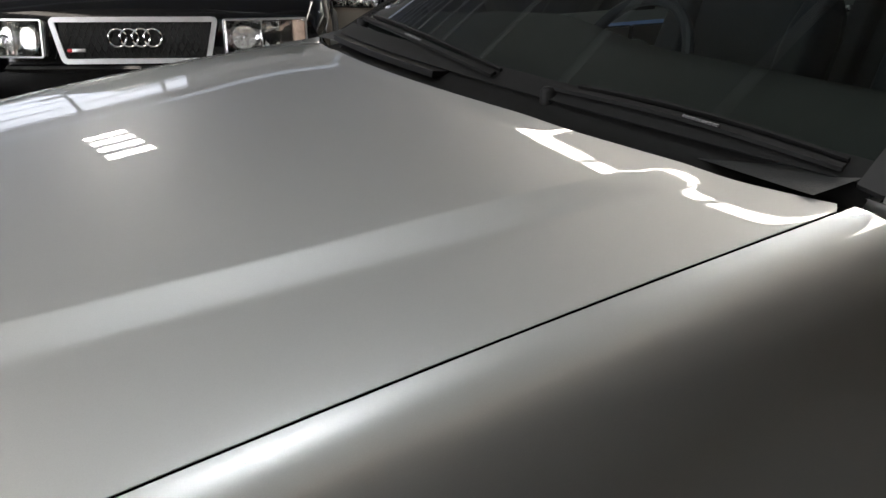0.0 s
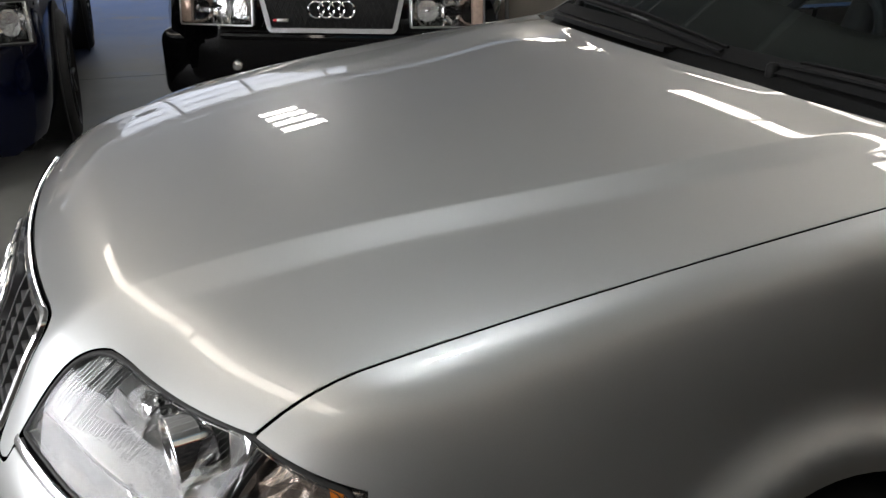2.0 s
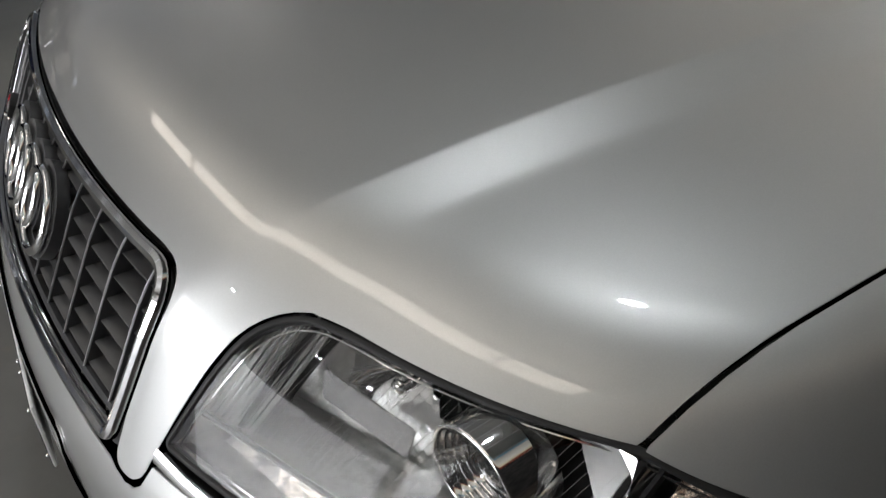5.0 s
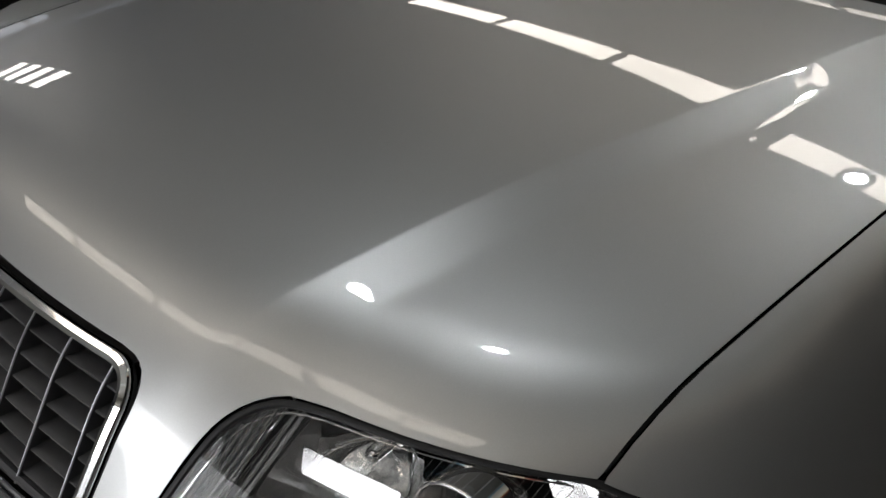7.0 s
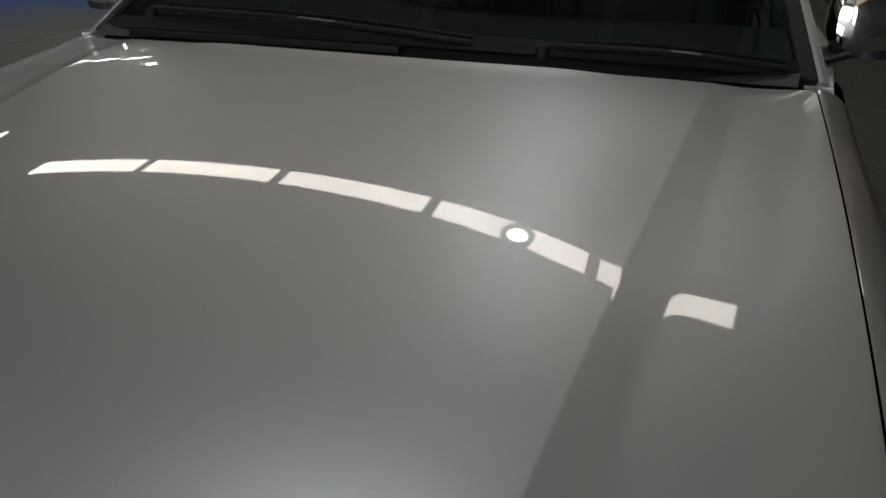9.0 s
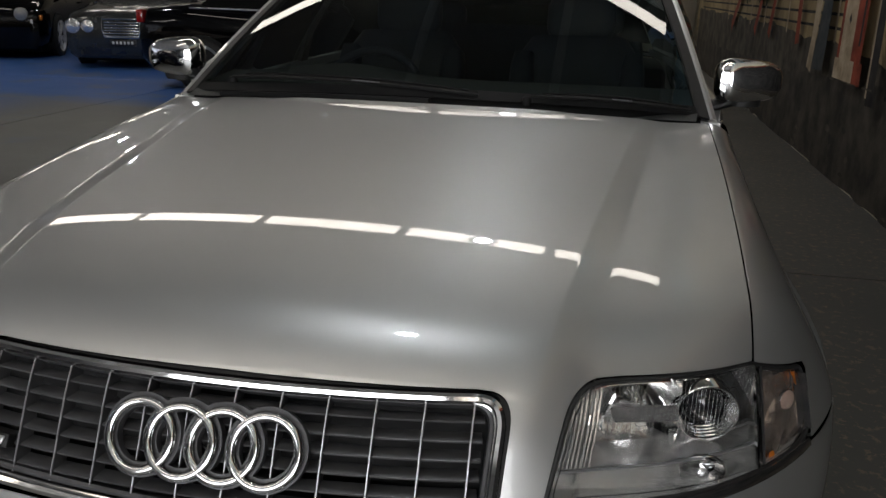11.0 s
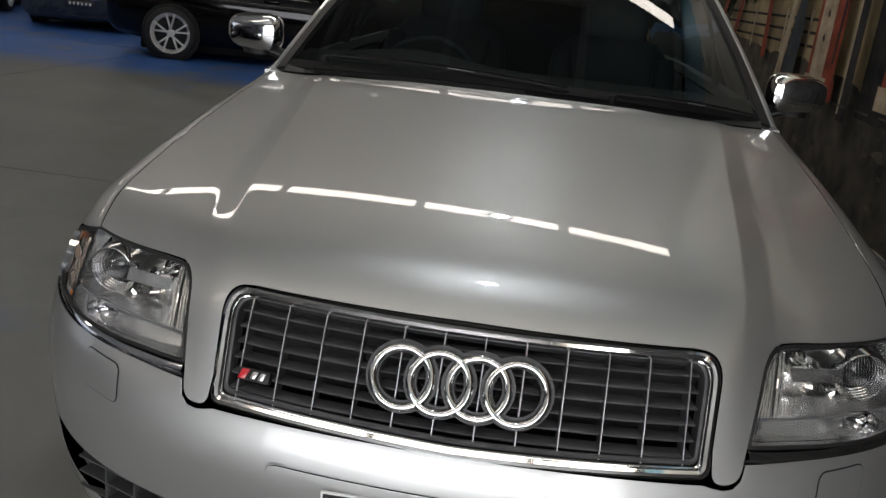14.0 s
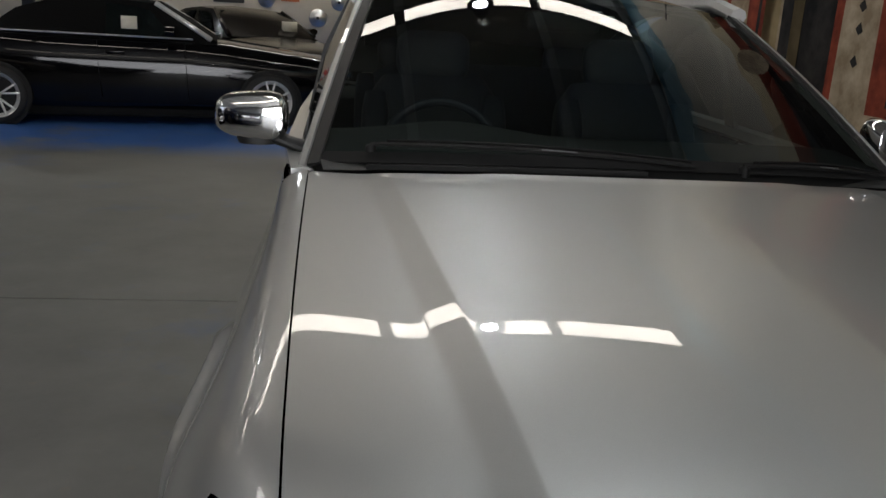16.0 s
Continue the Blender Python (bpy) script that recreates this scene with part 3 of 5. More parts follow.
for s in (1, -1):
    flip = s < 0
    rim3, rimn = nose_path(LAMP_XZ, -0.003)
    mid = rim3.mean(0)
    deep3 = mid + [0, 0.100, 0] + (rim3 - mid) * [0.97, 0.85, 0.94]
    rows = [[(s * q[0], q[1], q[2]) for q in r] for r in (rim3, deep3)]
    lamp = part("headlight", loft_bm(rows, True, False), REFLECTOR, saloon, "clear-glass headlight with projector lamp and chrome reflectors")
    skin("reflector", FRONT, nose_path(LAMP_XZ, -0.003)[0], REFLECTOR, lamp, step=0.02, lift=-0.088, flange=0, mirror=flip)
    cover = skin("lens", FRONT, nose_path(LAMP_XZ, -0.003)[0], LENS, lamp, step=0.012, lift=-0.003, flange=0.004, mirror=flip, label="clear lamp glass")
    cover.visible_shadow = False
    part("seal", sweep_bm([(s * q[0], q[1], q[2]) for q in rim3], [(-0.0035, -0.010), (-0.0035, 0.0), (-0.001, 0.0015), (0.001, 0.0015), (0.003, 0.0), (0.003, -0.010)], True,
                          ups=[(s * n[0], n[1], n[2]) for n in rimn]), RUBBER, lamp)
    # inner trim line that follows the lens
    trim_xz = [(0.632 + (x - 0.632) * 0.955, 0.672 + (z - 0.672) * 0.90) for x, z in LAMP_XZ]
    tp, tn = nose_path(trim_xz, -0.007)
    part("inner_trim", sweep_bm([(s * q[0], q[1], q[2]) for q in tp], round_section(0.0009, 6), True, ups=[(s * n[0], n[1], n[2]) for n in tn]), CHROME, lamp)
    ahead = Vector((s * 0.16, -0.97, -0.03)).to_track_quat("Z", "Y").to_matrix().to_4x4()
    # main-beam reflector: a wide polished dish behind the glass, flat walls beside it
    right = Vector((0.985, s * 0.17, 0)).normalized()
    face_way = Vector((s * 0.17, -0.985, 0)).normalized()
    centre = lamp_point(0.545, 0.735, 0.012, s) + Vector((0, 0, -0.041))
    rows = []
    for j in range(15):
        v = -0.042 + 0.084 * j / 14
        row = []
        for i in range(19):
            u = -0.058 + 0.116 * i / 18
            w = -0.052 * max(0.0, 1 - (u * u / 0.0039 + v * v / 0.0042)) ** 0.9
            row.append(centre + right * u * s + Vector((0, 0, v)) + face_way * w)
        rows.append(row)
    part("main_beam_reflector", loft_bm(rows, False, False), MIRROR, lamp, "polished main-beam reflector", sharp=60)
    put2 = Matrix.Translation(centre + face_way * -0.044 + Vector((0, 0, 0.006))) @ ahead
    part("bulb_cap", turned_bm([(0.0001, 0.040), (0.0055, 0.039), (0.0075, 0.034), (0.0075, 0.012), (0.011, 0.010), (0.012, -0.004)], 18, m=put2), MIRROR, lamp)
    part("bulb_ring", turned_bm([(0.017, 0.004), (0.0165, 0.008), (0.013, 0.008), (0.012, 0.002)], 22, m=put2), BLACK, lamp)
    fin = [lamp_point(0.486 - 0.12 * (0.735 - z), z, 0.014, s) for z in np.linspace(0.655, 0.735, 5)]
    part("dark_fin", sweep_bm(fin, [(-0.002, -0.030), (0.002, -0.030), (0.0015, 0.0), (-0.0015, 0.0)], up=Vector((0, -1, 0.2))), BLACK, lamp)
    part("fin_edge", sweep_bm([p + Vector((0, -0.002, 0)) for p in fin], round_section(0.0013, 6)), MIRROR, lamp)
    # projector: a stepped funnel in a chrome collar, a dark glass ball at its bottom
    c = lamp_point(0.637, 0.690, 0.030, s)
    put = Matrix.Translation(c) @ ahead @ Matrix.Diagonal((0.86, 0.84, 1, 1))
    steps = [(0.0505, -0.030), (0.0505, 0.011), (0.0495, 0.0135), (0.0475, 0.0135)]
    for k in range(6):
        r0, w0 = 0.0465 - 0.0024 * k, 0.0105 - 0.0048 * k
        steps += [(r0, w0), (r0 - 0.0006, w0 - 0.0036), (r0 - 0.0021, w0 - 0.0040)]
    part("projector_bezel", turned_bm(steps, 56, m=put), CHROME, lamp, "stepped chrome projector funnel", sharp=22)
    part("projector_throat", turned_bm([(0.0335, -0.016), (0.0325, -0.026), (0.0001, -0.028)], 32, m=put), BLACK, lamp)
    part("projector_glass", turned_bm([(0.0318, -0.022), (0.030, -0.012), (0.025, -0.005), (0.015, 0.0), (0.0001, 0.0015)], 36, m=put), DARK_GLASS, lamp, "dark projector lens")
    # flat bright facets: one across the main-beam dish, one that tapers down beside the projector
    # the one over the dish is added for the white reflection in the glass
    for facet, (x0, z0, deep), turn, xz, rough_mat in (
            ("glare_facet", (0.553, 0.6985, 0.020), (0.28, -0.85, 0.44), [(-0.046, 0.0115), (0.047, 0.0105), (0.047, -0.0115), (-0.042, -0.0095)], FACET),
            ("side_panel", (0.694, 0.7050, 0.017), (0.36, -0.84, 0.40), [(-0.023, 0.032), (0.020, 0.031), (0.024, -0.036), (0.014, -0.036), (0.004, -0.012)], FACET)):
        out = Vector((s * turn[0], turn[1], turn[2])).normalized()
        along = Vector((0, 0, 1)).cross(out).normalized()
        rise = out.cross(along)
        base = lamp_point(x0, z0, deep, s)
        edge = rounded([(s * u, v) for u, v in xz], 0.003, 4)
        part(facet, loft_bm([[base + along * u + rise * v + out * w for u, v in edge] for w in (-0.0018, 0.0)], True, True), rough_mat, lamp, sharp=30)
    # flutes on the grille side, fine lines pressed into the glass
    for k in range(8):
        x0 = 0.446 + 0.0056 * k
        za, zb = 0.650, min(0.734, 0.690 + 2.2 * (x0 - 0.440))
        a, b = lamp_point(x0, za, 0.018, s), lamp_point(x0 + 0.010, zb, 0.018, s)
        part("flute", sweep_bm([a, a.lerp(b, 0.5) + Vector((s * 0.002, -0.002, 0)), b], round_section(0.0022, 6), up=Vector((0, -1, 0.3))), HAZE, lamp)
    for k in range(44):
        x0 = 0.444 + 0.0060 * k
        x1 = x0 + 0.015
        zb = min(0.734, 0.690 + 2.2 * (x0 - 0.440), 0.735 - 0.33 * max(0.0, x1 - 0.700))
        if zb > 0.665:
            part("lens_line", sweep_bm([lamp_point(x0, 0.655, 0.0035, s), lamp_point((x0 + x1) / 2, (0.655 + zb) / 2, 0.0035, s), lamp_point(x1, zb, 0.0035, s)], round_section(0.00022, 4), up=Vector((0, -1, 0.3))), RIBBED, lamp)
    # shelf with a ribbed lip, hazed floor under it, small round lamps below
    pts = [lamp_point(x, 0.6525 - 0.03 * (x - 0.45), 0.010, s) for x in np.linspace(0.447, 0.712, 14)]
    part("shelf", loft_bm([[p for p in pts], [p + Vector((0, 0.030, 0.001)) for p in pts], [p + Vector((0, 0.062, 0.004)) for p in pts]], False, False), REFLECTOR, lamp)
    part("shelf_edge", sweep_bm(pts, [(-0.0015, -0.0016), (-0.0015, 0.0016), (0.0015, 0.0016), (0.0015, -0.0016)]), GUNMETAL, lamp)
    low = [[lamp_point(x, z, d, s) for x in np.linspace(0.440, 0.712, 16)] for z, d in ((0.6145, 0.012), (0.622, 0.034), (0.635, 0.050), (0.650, 0.056))]
    part("lower_panel", loft_bm(low, False, False), REFLECTOR, lamp)
    put3 = Matrix.Translation(lamp_point(0.634, 0.630, 0.026, s)) @ ahead @ Matrix.Diagonal((1.15, 0.80, 1, 1))
    rings = [(0.027, 0.002), (0.027, 0.008)]
    for k in range(4):
        rings += [(0.0262 - 0.0022 * k, 0.008 - 0.002 * k), (0.0245 - 0.0022 * k, 0.0075 - 0.002 * k)]
    part("lower_lamp", turned_bm(rings + [(0.014, -0.004), (0.0001, -0.008)], 32, m=put3), CHROME, lamp, sharp=22)
    part("lower_lamp_glass", turned_bm([(0.0165, -0.002), (0.013, 0.004), (0.007, 0.0065), (0.0001, 0.007)], 28, m=put3), LENS, lamp)
    # divider, turn indicator behind smoky inner wall
    dz = np.linspace(0.614, 0.729, 8)
    pts = [lamp_point(0.7145 - 0.06 * (z - 0.613), z, 0.004, s) for z in dz]
    part("divider", sweep_bm(pts, [(-0.004, -0.05), (0.004, -0.05), (0.003, 0.0), (0.0, 0.003), (-0.003, 0.0)], up=Vector((0, -1, 0))), MIRROR, lamp)
    pts = [lamp_point(0.7245 - 0.06 * (z - 0.613), z, 0.004, s) for z in dz]
    part("divider_line", sweep_bm(pts, [(-0.0016, -0.006), (0.0016, -0.006), (0.0016, 0.0), (-0.0016, 0.0)], up=Vector((0, -1, 0))), BLACK, lamp)
    rnd = random.Random(40 + s)
    facets = []
    for j in range(9):
        f = j / 8
        zz = 0.614 + 0.104 * f
        xa, xb = 0.7275 - 0.004 * f, 0.798 - 0.020 * f**2
        facets.append([lamp_point(xa + (xb - xa) * i / 7, min(zz, 0.726 - 0.42 * (xa + (xb - xa) * i / 7 - 0.727)), 0.024 + rnd.uniform(-0.006, 0.006), s) for i in range(8)])
    part("indicator_wall", loft_bm(facets, False, False), INDICATOR, lamp, "smoky faceted indicator reflector", smooth=False)
    side = Vector((s * 0.62, -0.76, 0.12)).to_track_quat("Z", "Y").to_matrix().to_4x4()
    put5 = Matrix.Translation(lamp_point(0.764, 0.670, 0.018, s)) @ side @ Matrix.Scale(0.82, 4)
    rings = [(0.0175, 0.0)]
    for k in range(5):
        rings += [(0.0165 - 0.003 * k, 0.003), (0.0150 - 0.003 * k, 0.0022)]
    rings += [(0.0001, 0.003)]
    part("indicator_bulb", turned_bm(rings, 28, m=put5), material("peach_lamp_cap", (0.60, 0.45, 0.37), 0.18, 0.4, vary=0.15, scale=60) if s > 0 else bpy.data.materials["peach_lamp_cap"], lamp)
    part("bulb_ring", turned_bm([(0.0200, -0.002), (0.0198, 0.0025), (0.0188, 0.0035), (0.0180, 0.0025), (0.0178, -0.002)], 32, m=put5), CHROME, lamp)
    for amber_xz in ([(0.782, 0.692), (0.775, 0.703), (0.785, 0.699), (0.792, 0.681), (0.796, 0.662), (0.7915, 0.674)], [(0.738, 0.616), (0.737, 0.624), (0.745, 0.625), (0.748, 0.616)]):
        skin("amber_reflector", FRONT, nose_path(rounded(amber_xz, 0.002, 3), -0.003)[0], AMBER, lamp, step=0.012, lift=-0.012, flange=0, mirror=flip)
    pts = [lamp_point(0.7865 + 0.011 * (0.70 - z) / 0.07, z, 0.004, s) for z in np.linspace(0.625, 0.695, 5)]
    part("outer_trim", sweep_bm(pts, [(-0.011, -0.002), (0.009, -0.002), (0.009, 0.001), (-0.011, 0.001)], up=Vector((s * 0.2, -0.88, 0.43))), MIRROR, lamp)
    # bright strip and black joint under the lamp
    under = [(0.434, 0.6145), (0.47, 0.6115), (0.56, 0.6105), (0.65, 0.6105), (0.74, 0.6105), (0.785, 0.6105), (0.802, 0.6115)]
    under = [tuple(q) for q in densify(under, 0.02, False)]
    up3, upn = nose_path(under, 0.0005)
    part("lamp_strip", sweep_bm([(s * q[0], q[1], q[2]) for q in up3], [(-0.0065, -0.008), (-0.0065, 0.0025), (0, 0.0042), (0.0065, 0.0025), (0.0065, -0.008)],
                                ups=[(s * n[0], n[1], n[2]) for n in upn]), CHROME, saloon, "chrome strip below the headlight")
    up3, upn = nose_path([(x, z - 0.0085) for x, z in under], -0.004)
    part("lamp_joint", sweep_bm([(s * q[0], q[1], q[2]) for q in up3], [(-0.003, -0.012), (-0.003, 0.001), (0.003, 0.001), (0.003, -0.012)],
                                ups=[(s * n[0], n[1], n[2]) for n in upn]), RUBBER, saloon)

# ---- windscreen, pillars, roof ----
def screen_point(u, v):
    a = np.array([0.722 * u, 1.345 + 0.135 * u * u, 0.962 - 0.030 * u * u])
    b = np.array([0.596 * u, 2.16 + 0.110 * u * u, 1.366 - 0.048 * u * u])
    p = a * (1 - v) + b * v
    return p + np.array([0, -0.10, 0.16]) * v * (1 - v) * 0.35


us, vs = np.linspace(-1, 1, 33), np.linspace(0, 1, 17)
verts = [screen_point(u, v) for v in vs for u in us]
quads = [(j * 33 + i, j * 33 + i + 1, (j + 1) * 33 + i + 1, (j + 1) * 33 + i) for j in range(16) for i in range(32)]
screen = mesh_from("windscreen", verts, quads, SCREEN, saloon, "raked curved windscreen")
screen.visible_shadow = False
border = [screen_point(u, 0.012) + [0, -0.002, 0.003] for u in np.linspace(-0.99, 0.99, 25)]
part("screen_border", sweep_bm(border, [(-0.02, -0.001), (0.02, -0.001), (0.02, 0.001), (-0.02, 0.001)], up=Vector((0, -0.5, 0.86))), MATT, screen)
for s in (1, -1):
    edge = [Vector(screen_point(s * 1.0, v)) for v in np.linspace(-0.02, 1.0, 14)]
    part("a_pillar", sweep_bm([p + Vector((s * 0.027, 0.010, -0.006)) for p in edge], [(-0.012, -0.03), (-0.013, 0.002), (-0.005, 0.007), (0.007, 0.006), (0.014, -0.004), (0.014, -0.03)],
                              up=Vector((s * 0.35, -0.45, 0.82))), SILVER, saloon, "silver windscreen pillar")
    part("screen_seal", sweep_bm([p + Vector((s * 0.001, 0, 0.003)) for p in edge], [(-0.016, -0.004), (-0.016, 0.003), (0.016, 0.003), (0.016, -0.004)], up=Vector((s * 0.35, -0.45, 0.82))), RUBBER, saloon)
    belt = [(s * 0.735, 1.47, 0.915), (s * 0.775, 1.8, 0.925), (s * 0.785, 2.6, 0.935), (s * 0.77, 3.4, 0.945), (s * 0.70, 4.0, 0.95)]
    roofline = [(s * 0.630, 2.29, 1.325), (s * 0.635, 2.5, 1.365), (s * 0.63, 3.0, 1.375), (s * 0.60, 3.5, 1.33), (s * 0.55, 3.95, 1.20)]
    rowa, rowb = densify(belt, 0.1, False), densify(roofline, 0.1, False)
    n = 24
    pick = lambda r, k: r[min(len(r) - 1, round(k * (len(r) - 1) / (n - 1)))]
    side = [[pick(rowa, k) for k in range(n)], [pick(rowa, k).lerp(pick(rowb, k), 0.5) + Vector((s * 0.02, 0, 0)) for k in range(n)], [pick(rowb, k) for k in range(n)]]
    glass_side = part("side_window", loft_bm(side, False, False), TINT, saloon, "tinted side window")
    glass_side.visible_shadow = False
    part("belt_trim", sweep_bm([Vector(p) + Vector((s * 0.012, 0, -0.012)) for p in belt], [(-0.03, -0.02), (-0.03, 0.012), (0.02, 0.012), (0.03, -0.02)]), SILVER, saloon)
    part("roof_rail", sweep_bm(roofline, round_section(0.028, 8)), SILVER, saloon)
    for yy in (2.55, 3.42):
        part("door_pillar", sweep_bm([(s * 0.785, yy, 0.93), (s * 0.735, yy + 0.02, 1.15), (s * 0.632, yy + 0.03, 1.362)], [(-0.04, -0.008), (0.04, -0.008), (0.04, 0.01), (-0.04, 0.01)], up=Vector((s, 0, 0.4))), BLACK, saloon)
rows = []
for j in range(15):
    v = j / 14
    y0, z0 = 2.16 + 1.79 * v, 1.366 + 0.05 * math.sin(math.pi * min(1, v * 1.25)) - 0.17 * v**3
    rows.append([(0.60 * u, y0 + 0.110 * u * u * (1 - v), z0 - 0.048 * u * u) for u in np.linspace(-1, 1, 25)])
roof = part("roof", loft_bm(rows, False, False), SILVER, saloon, "silver roof skin")
part("headliner", loft_bm([[(x * 0.98, y, z - 0.03) for x, y, z in r] for r in rows], False, False), DASH, saloon)
part("rear_window", loft_bm([rows[-1], [(0.70 * u, 4.35 - 0.05 * u * u, 0.96) for u in np.linspace(-1, 1, 25)]], False, False), TINT, saloon)

# ---- scuttle and wipers ----
back = on_top(np.linspace(-0.72, 0.72, 31), 1.251 + 0.168 * (np.linspace(-0.72, 0.72, 31) / 0.734) ** 2 - 0.004)
cowl_rows = [[(q[0], q[1] - 0.03, q[2] - 0.045) for q in back], [(q[0], q[1] + 0.010, q[2] - 0.026) for q in back], [(q[0], q[1] + 0.055, q[2] - 0.018) for q in back],
             [tuple(np.array(screen_point(q[0] / 0.722, 0.0)) + [0, 0.01, 0.002]) for q in back]]
cowl = part("scuttle", loft_bm(cowl_rows, False, False), MATT, saloon, "black plastic scuttle below the windscreen")
for x0, x1 in ((-0.60, 0.02),):
    ledge = [np.array(screen_point(u, 0.0)) + [0, -0.022, 0.002] for u in np.linspace(x0 / 0.722, x1 / 0.722, 14)]
    part("scuttle_step", sweep_bm(ledge, [(-0.020, -0.014), (-0.018, -0.006), (0.014, -0.003), (0.016, -0.014)]), MATT, cowl)


def wiper(x_pivot, x_tip, fall):
    w = empty("wiper", "", "")
    w.parent = saloon
    tagged(w, "matt black windscreen wiper")
    uu = np.linspace(x_pivot / 0.722, x_tip / 0.722, 16)
    line = [np.array(screen_point(u, fall[0] + (fall[1] - fall[0]) * k / 15 + 0.012 * math.sin(math.pi * k / 15))) + [0, -0.008, 0.009] for k, u in enumerate(uu)]
    part("arm", sweep_bm(line, [(-0.006, -0.003), (-0.005, 0.002), (0.004, 0.003), (0.006, -0.002)], up=Vector((0, -0.5, 0.86))), MATT, w)
    n = len(line)
    for k in range(6):
        q = line[8] * (1 - k / 11) + line[11] * (k / 11)
        part("slot", block_bm((q[0] - 0.007, q[1] - 0.004, q[2] + 0.001), (q[0] + 0.007, q[1] + 0.001, q[2] + 0.0042), 0.001), GRILLE_BLACK, w)
    blade = [np.array(screen_point(u, 0.018 + fall[0] + (fall[1] - fall[0]) * k / 15 + 0.014 * math.sin(math.pi * k / 15))) + [0, -0.004, 0.006] for k, u in enumerate(np.linspace(x_pivot / 0.722 + 0.05, x_tip / 0.722 - 0.005, 16))]
    part("blade", sweep_bm(blade, [(-0.003, -0.005), (-0.002, 0.003), (0.002, 0.003), (0.003, -0.005)], up=Vector((0, -0.5, 0.86))), MATT, w)
    part("pivot_cap", turned_bm([(0.013, -0.02), (0.013, 0.000), (0.009, 0.005), (0.0001, 0.006)], 20, m=Matrix.Translation(Vector(line[0]) + Vector((0, -0.004, -0.006)))), MATT, w)


wiper(-0.60, 0.145, (0.060, 0.006))
wiper(0.27, 0.69, (0.014, 0.004))

# ---- chrome mirrors ----
for s in (1, -1):
    mirror = empty("door_mirror", "", "")
    mirror.parent = saloon
    tagged(mirror, "chrome door mirror on a black foot")
    rings = []
    for k, (f, w, h) in enumerate(((0.0, 0.30, 0.30), (0.03, 0.66, 0.66), (0.12, 0.88, 0.86), (0.35, 0.99, 0.97), (0.7, 1.0, 1.0), (0.92, 0.985, 0.985), (1.0, 0.95, 0.94))):
        ring = []
        for t in np.linspace(0, 2 * math.pi, 36, endpoint=False):
            c, sn = math.cos(t), math.sin(t)
            x = 0.094 * w * (abs(c) ** 0.58) * (1 if c > 0 else -1)
            z = 0.060 * h * (abs(sn) ** 0.66) * (1 if sn > 0 else -1)
            z *= 1.0 - 0.14 * (x / 0.1)
            ring.append((s * (0.893 - 0.016 * (1 + s) + x), 1.648 + 0.105 * f + 0.025 * (x / 0.1), 1.005 + z))
        rings.append(ring)
    part("shell", loft_bm(rings), CHROME, mirror, "polished chrome shell")
    part("foot", loft_bm([[(s * (x0 + 0.012 * c), 1.70 + 0.035 * sn, z0 + 0.022 * c) for c, sn in [(math.cos(t), math.sin(t)) for t in np.linspace(0, 6.2832, 14, endpoint=False)]]
                          for x0, z0 in ((0.745, 0.925), (0.775, 0.932), (0.81, 0.945), (0.85, 0.957))]), BLACK, mirror)
    base = [[(s * (0.893 - 0.016 * (1 + s) + 0.062 * c - 0.022), 1.70 + 0.038 * sn, z) for c, sn in [(math.cos(t), math.sin(t)) for t in np.linspace(0, 6.2832, 24, endpoint=False)]] for z in (0.936, 0.954)]
    base[0] = [(s * 0.893 + (q[0] - s * 0.893) * 0.8, q[1], q[2]) for q in base[0]]
    part("base", loft_bm(base), BLACK, mirror)

# ---- inside ----
dash_rows = []
for y0, z0, w in ((1.40, 0.925, 0.70), (1.55, 0.950, 0.72), (1.75, 0.965, 0.72), (1.88, 0.955, 0.72), (1.93, 0.91, 0.71), (1.95, 0.75, 0.70)):
    dash_rows.append([(x, y0, z0 + 0.035 * math.exp(-(((x + 0.36) / 0.20) ** 2)) * (1 if y0 > 1.6 else 0.3)) for x in np.linspace(-w, w, 31)])
part("dashboard", loft_bm(dash_rows, False, False), DASH, saloon, "dark moulded dashboard")
wheel = empty("steering_wheel", "", "")
wheel.parent = saloon
tagged(wheel, "black leather steering wheel")
wheel.matrix_basis = pose(-0.36, 2.10, 0.85, 62, 0, 0)
part("rim", sweep_bm([(0.185 * math.cos(a), 0.185 * math.sin(a), 0) for a in np.linspace(0, 2 * math.pi, 40, endpoint=False)], round_section(0.015, 10), True), LEATHER, wheel)
part("hub", turned_bm([(0.075, -0.02), (0.078, 0.0), (0.06, 0.03), (0.0001, 0.036)], 24), LEATHER, wheel)
for a in (0, 180, 270):
    part("spoke", block_bm((0.05, -0.02, -0.008), (0.178, 0.02, 0.01), 0.006), LEATHER, wheel).matrix_basis = pose(0, 0, 0, 0, 0, a)


def seat(x0, y0, wide, name, label):
    st = empty(name, "", "")
    st.parent = saloon
    tagged(st, label)
    st.matrix_basis = Matrix.Translation((x0, y0, 0))
    def cushion(cx, cy, cz, w, d, h, tilt, nm):
        rows = []
        for k in range(9):
            f = k / 8
            g = 1 - 0.25 * abs(2 * f - 1) ** 5
            rows.append([(w * 0.5 * g * math.copysign(abs(math.cos(t)) ** 0.5, math.cos(t)), d * 0.5 * g * math.copysign(abs(math.sin(t)) ** 0.6, math.sin(t)), h * (f - 0.5))
                         for t in np.linspace(0, 2 * math.pi, 24, endpoint=False)])
        ob = part(nm, loft_bm(rows), LEATHER, st)
        ob.matrix_basis = pose(cx, cy, cz, tilt, 0, 0)
        return ob
    cushion(0, -0.22, 0.50, wide, 0.52, 0.16, 0, "seat_cushion")
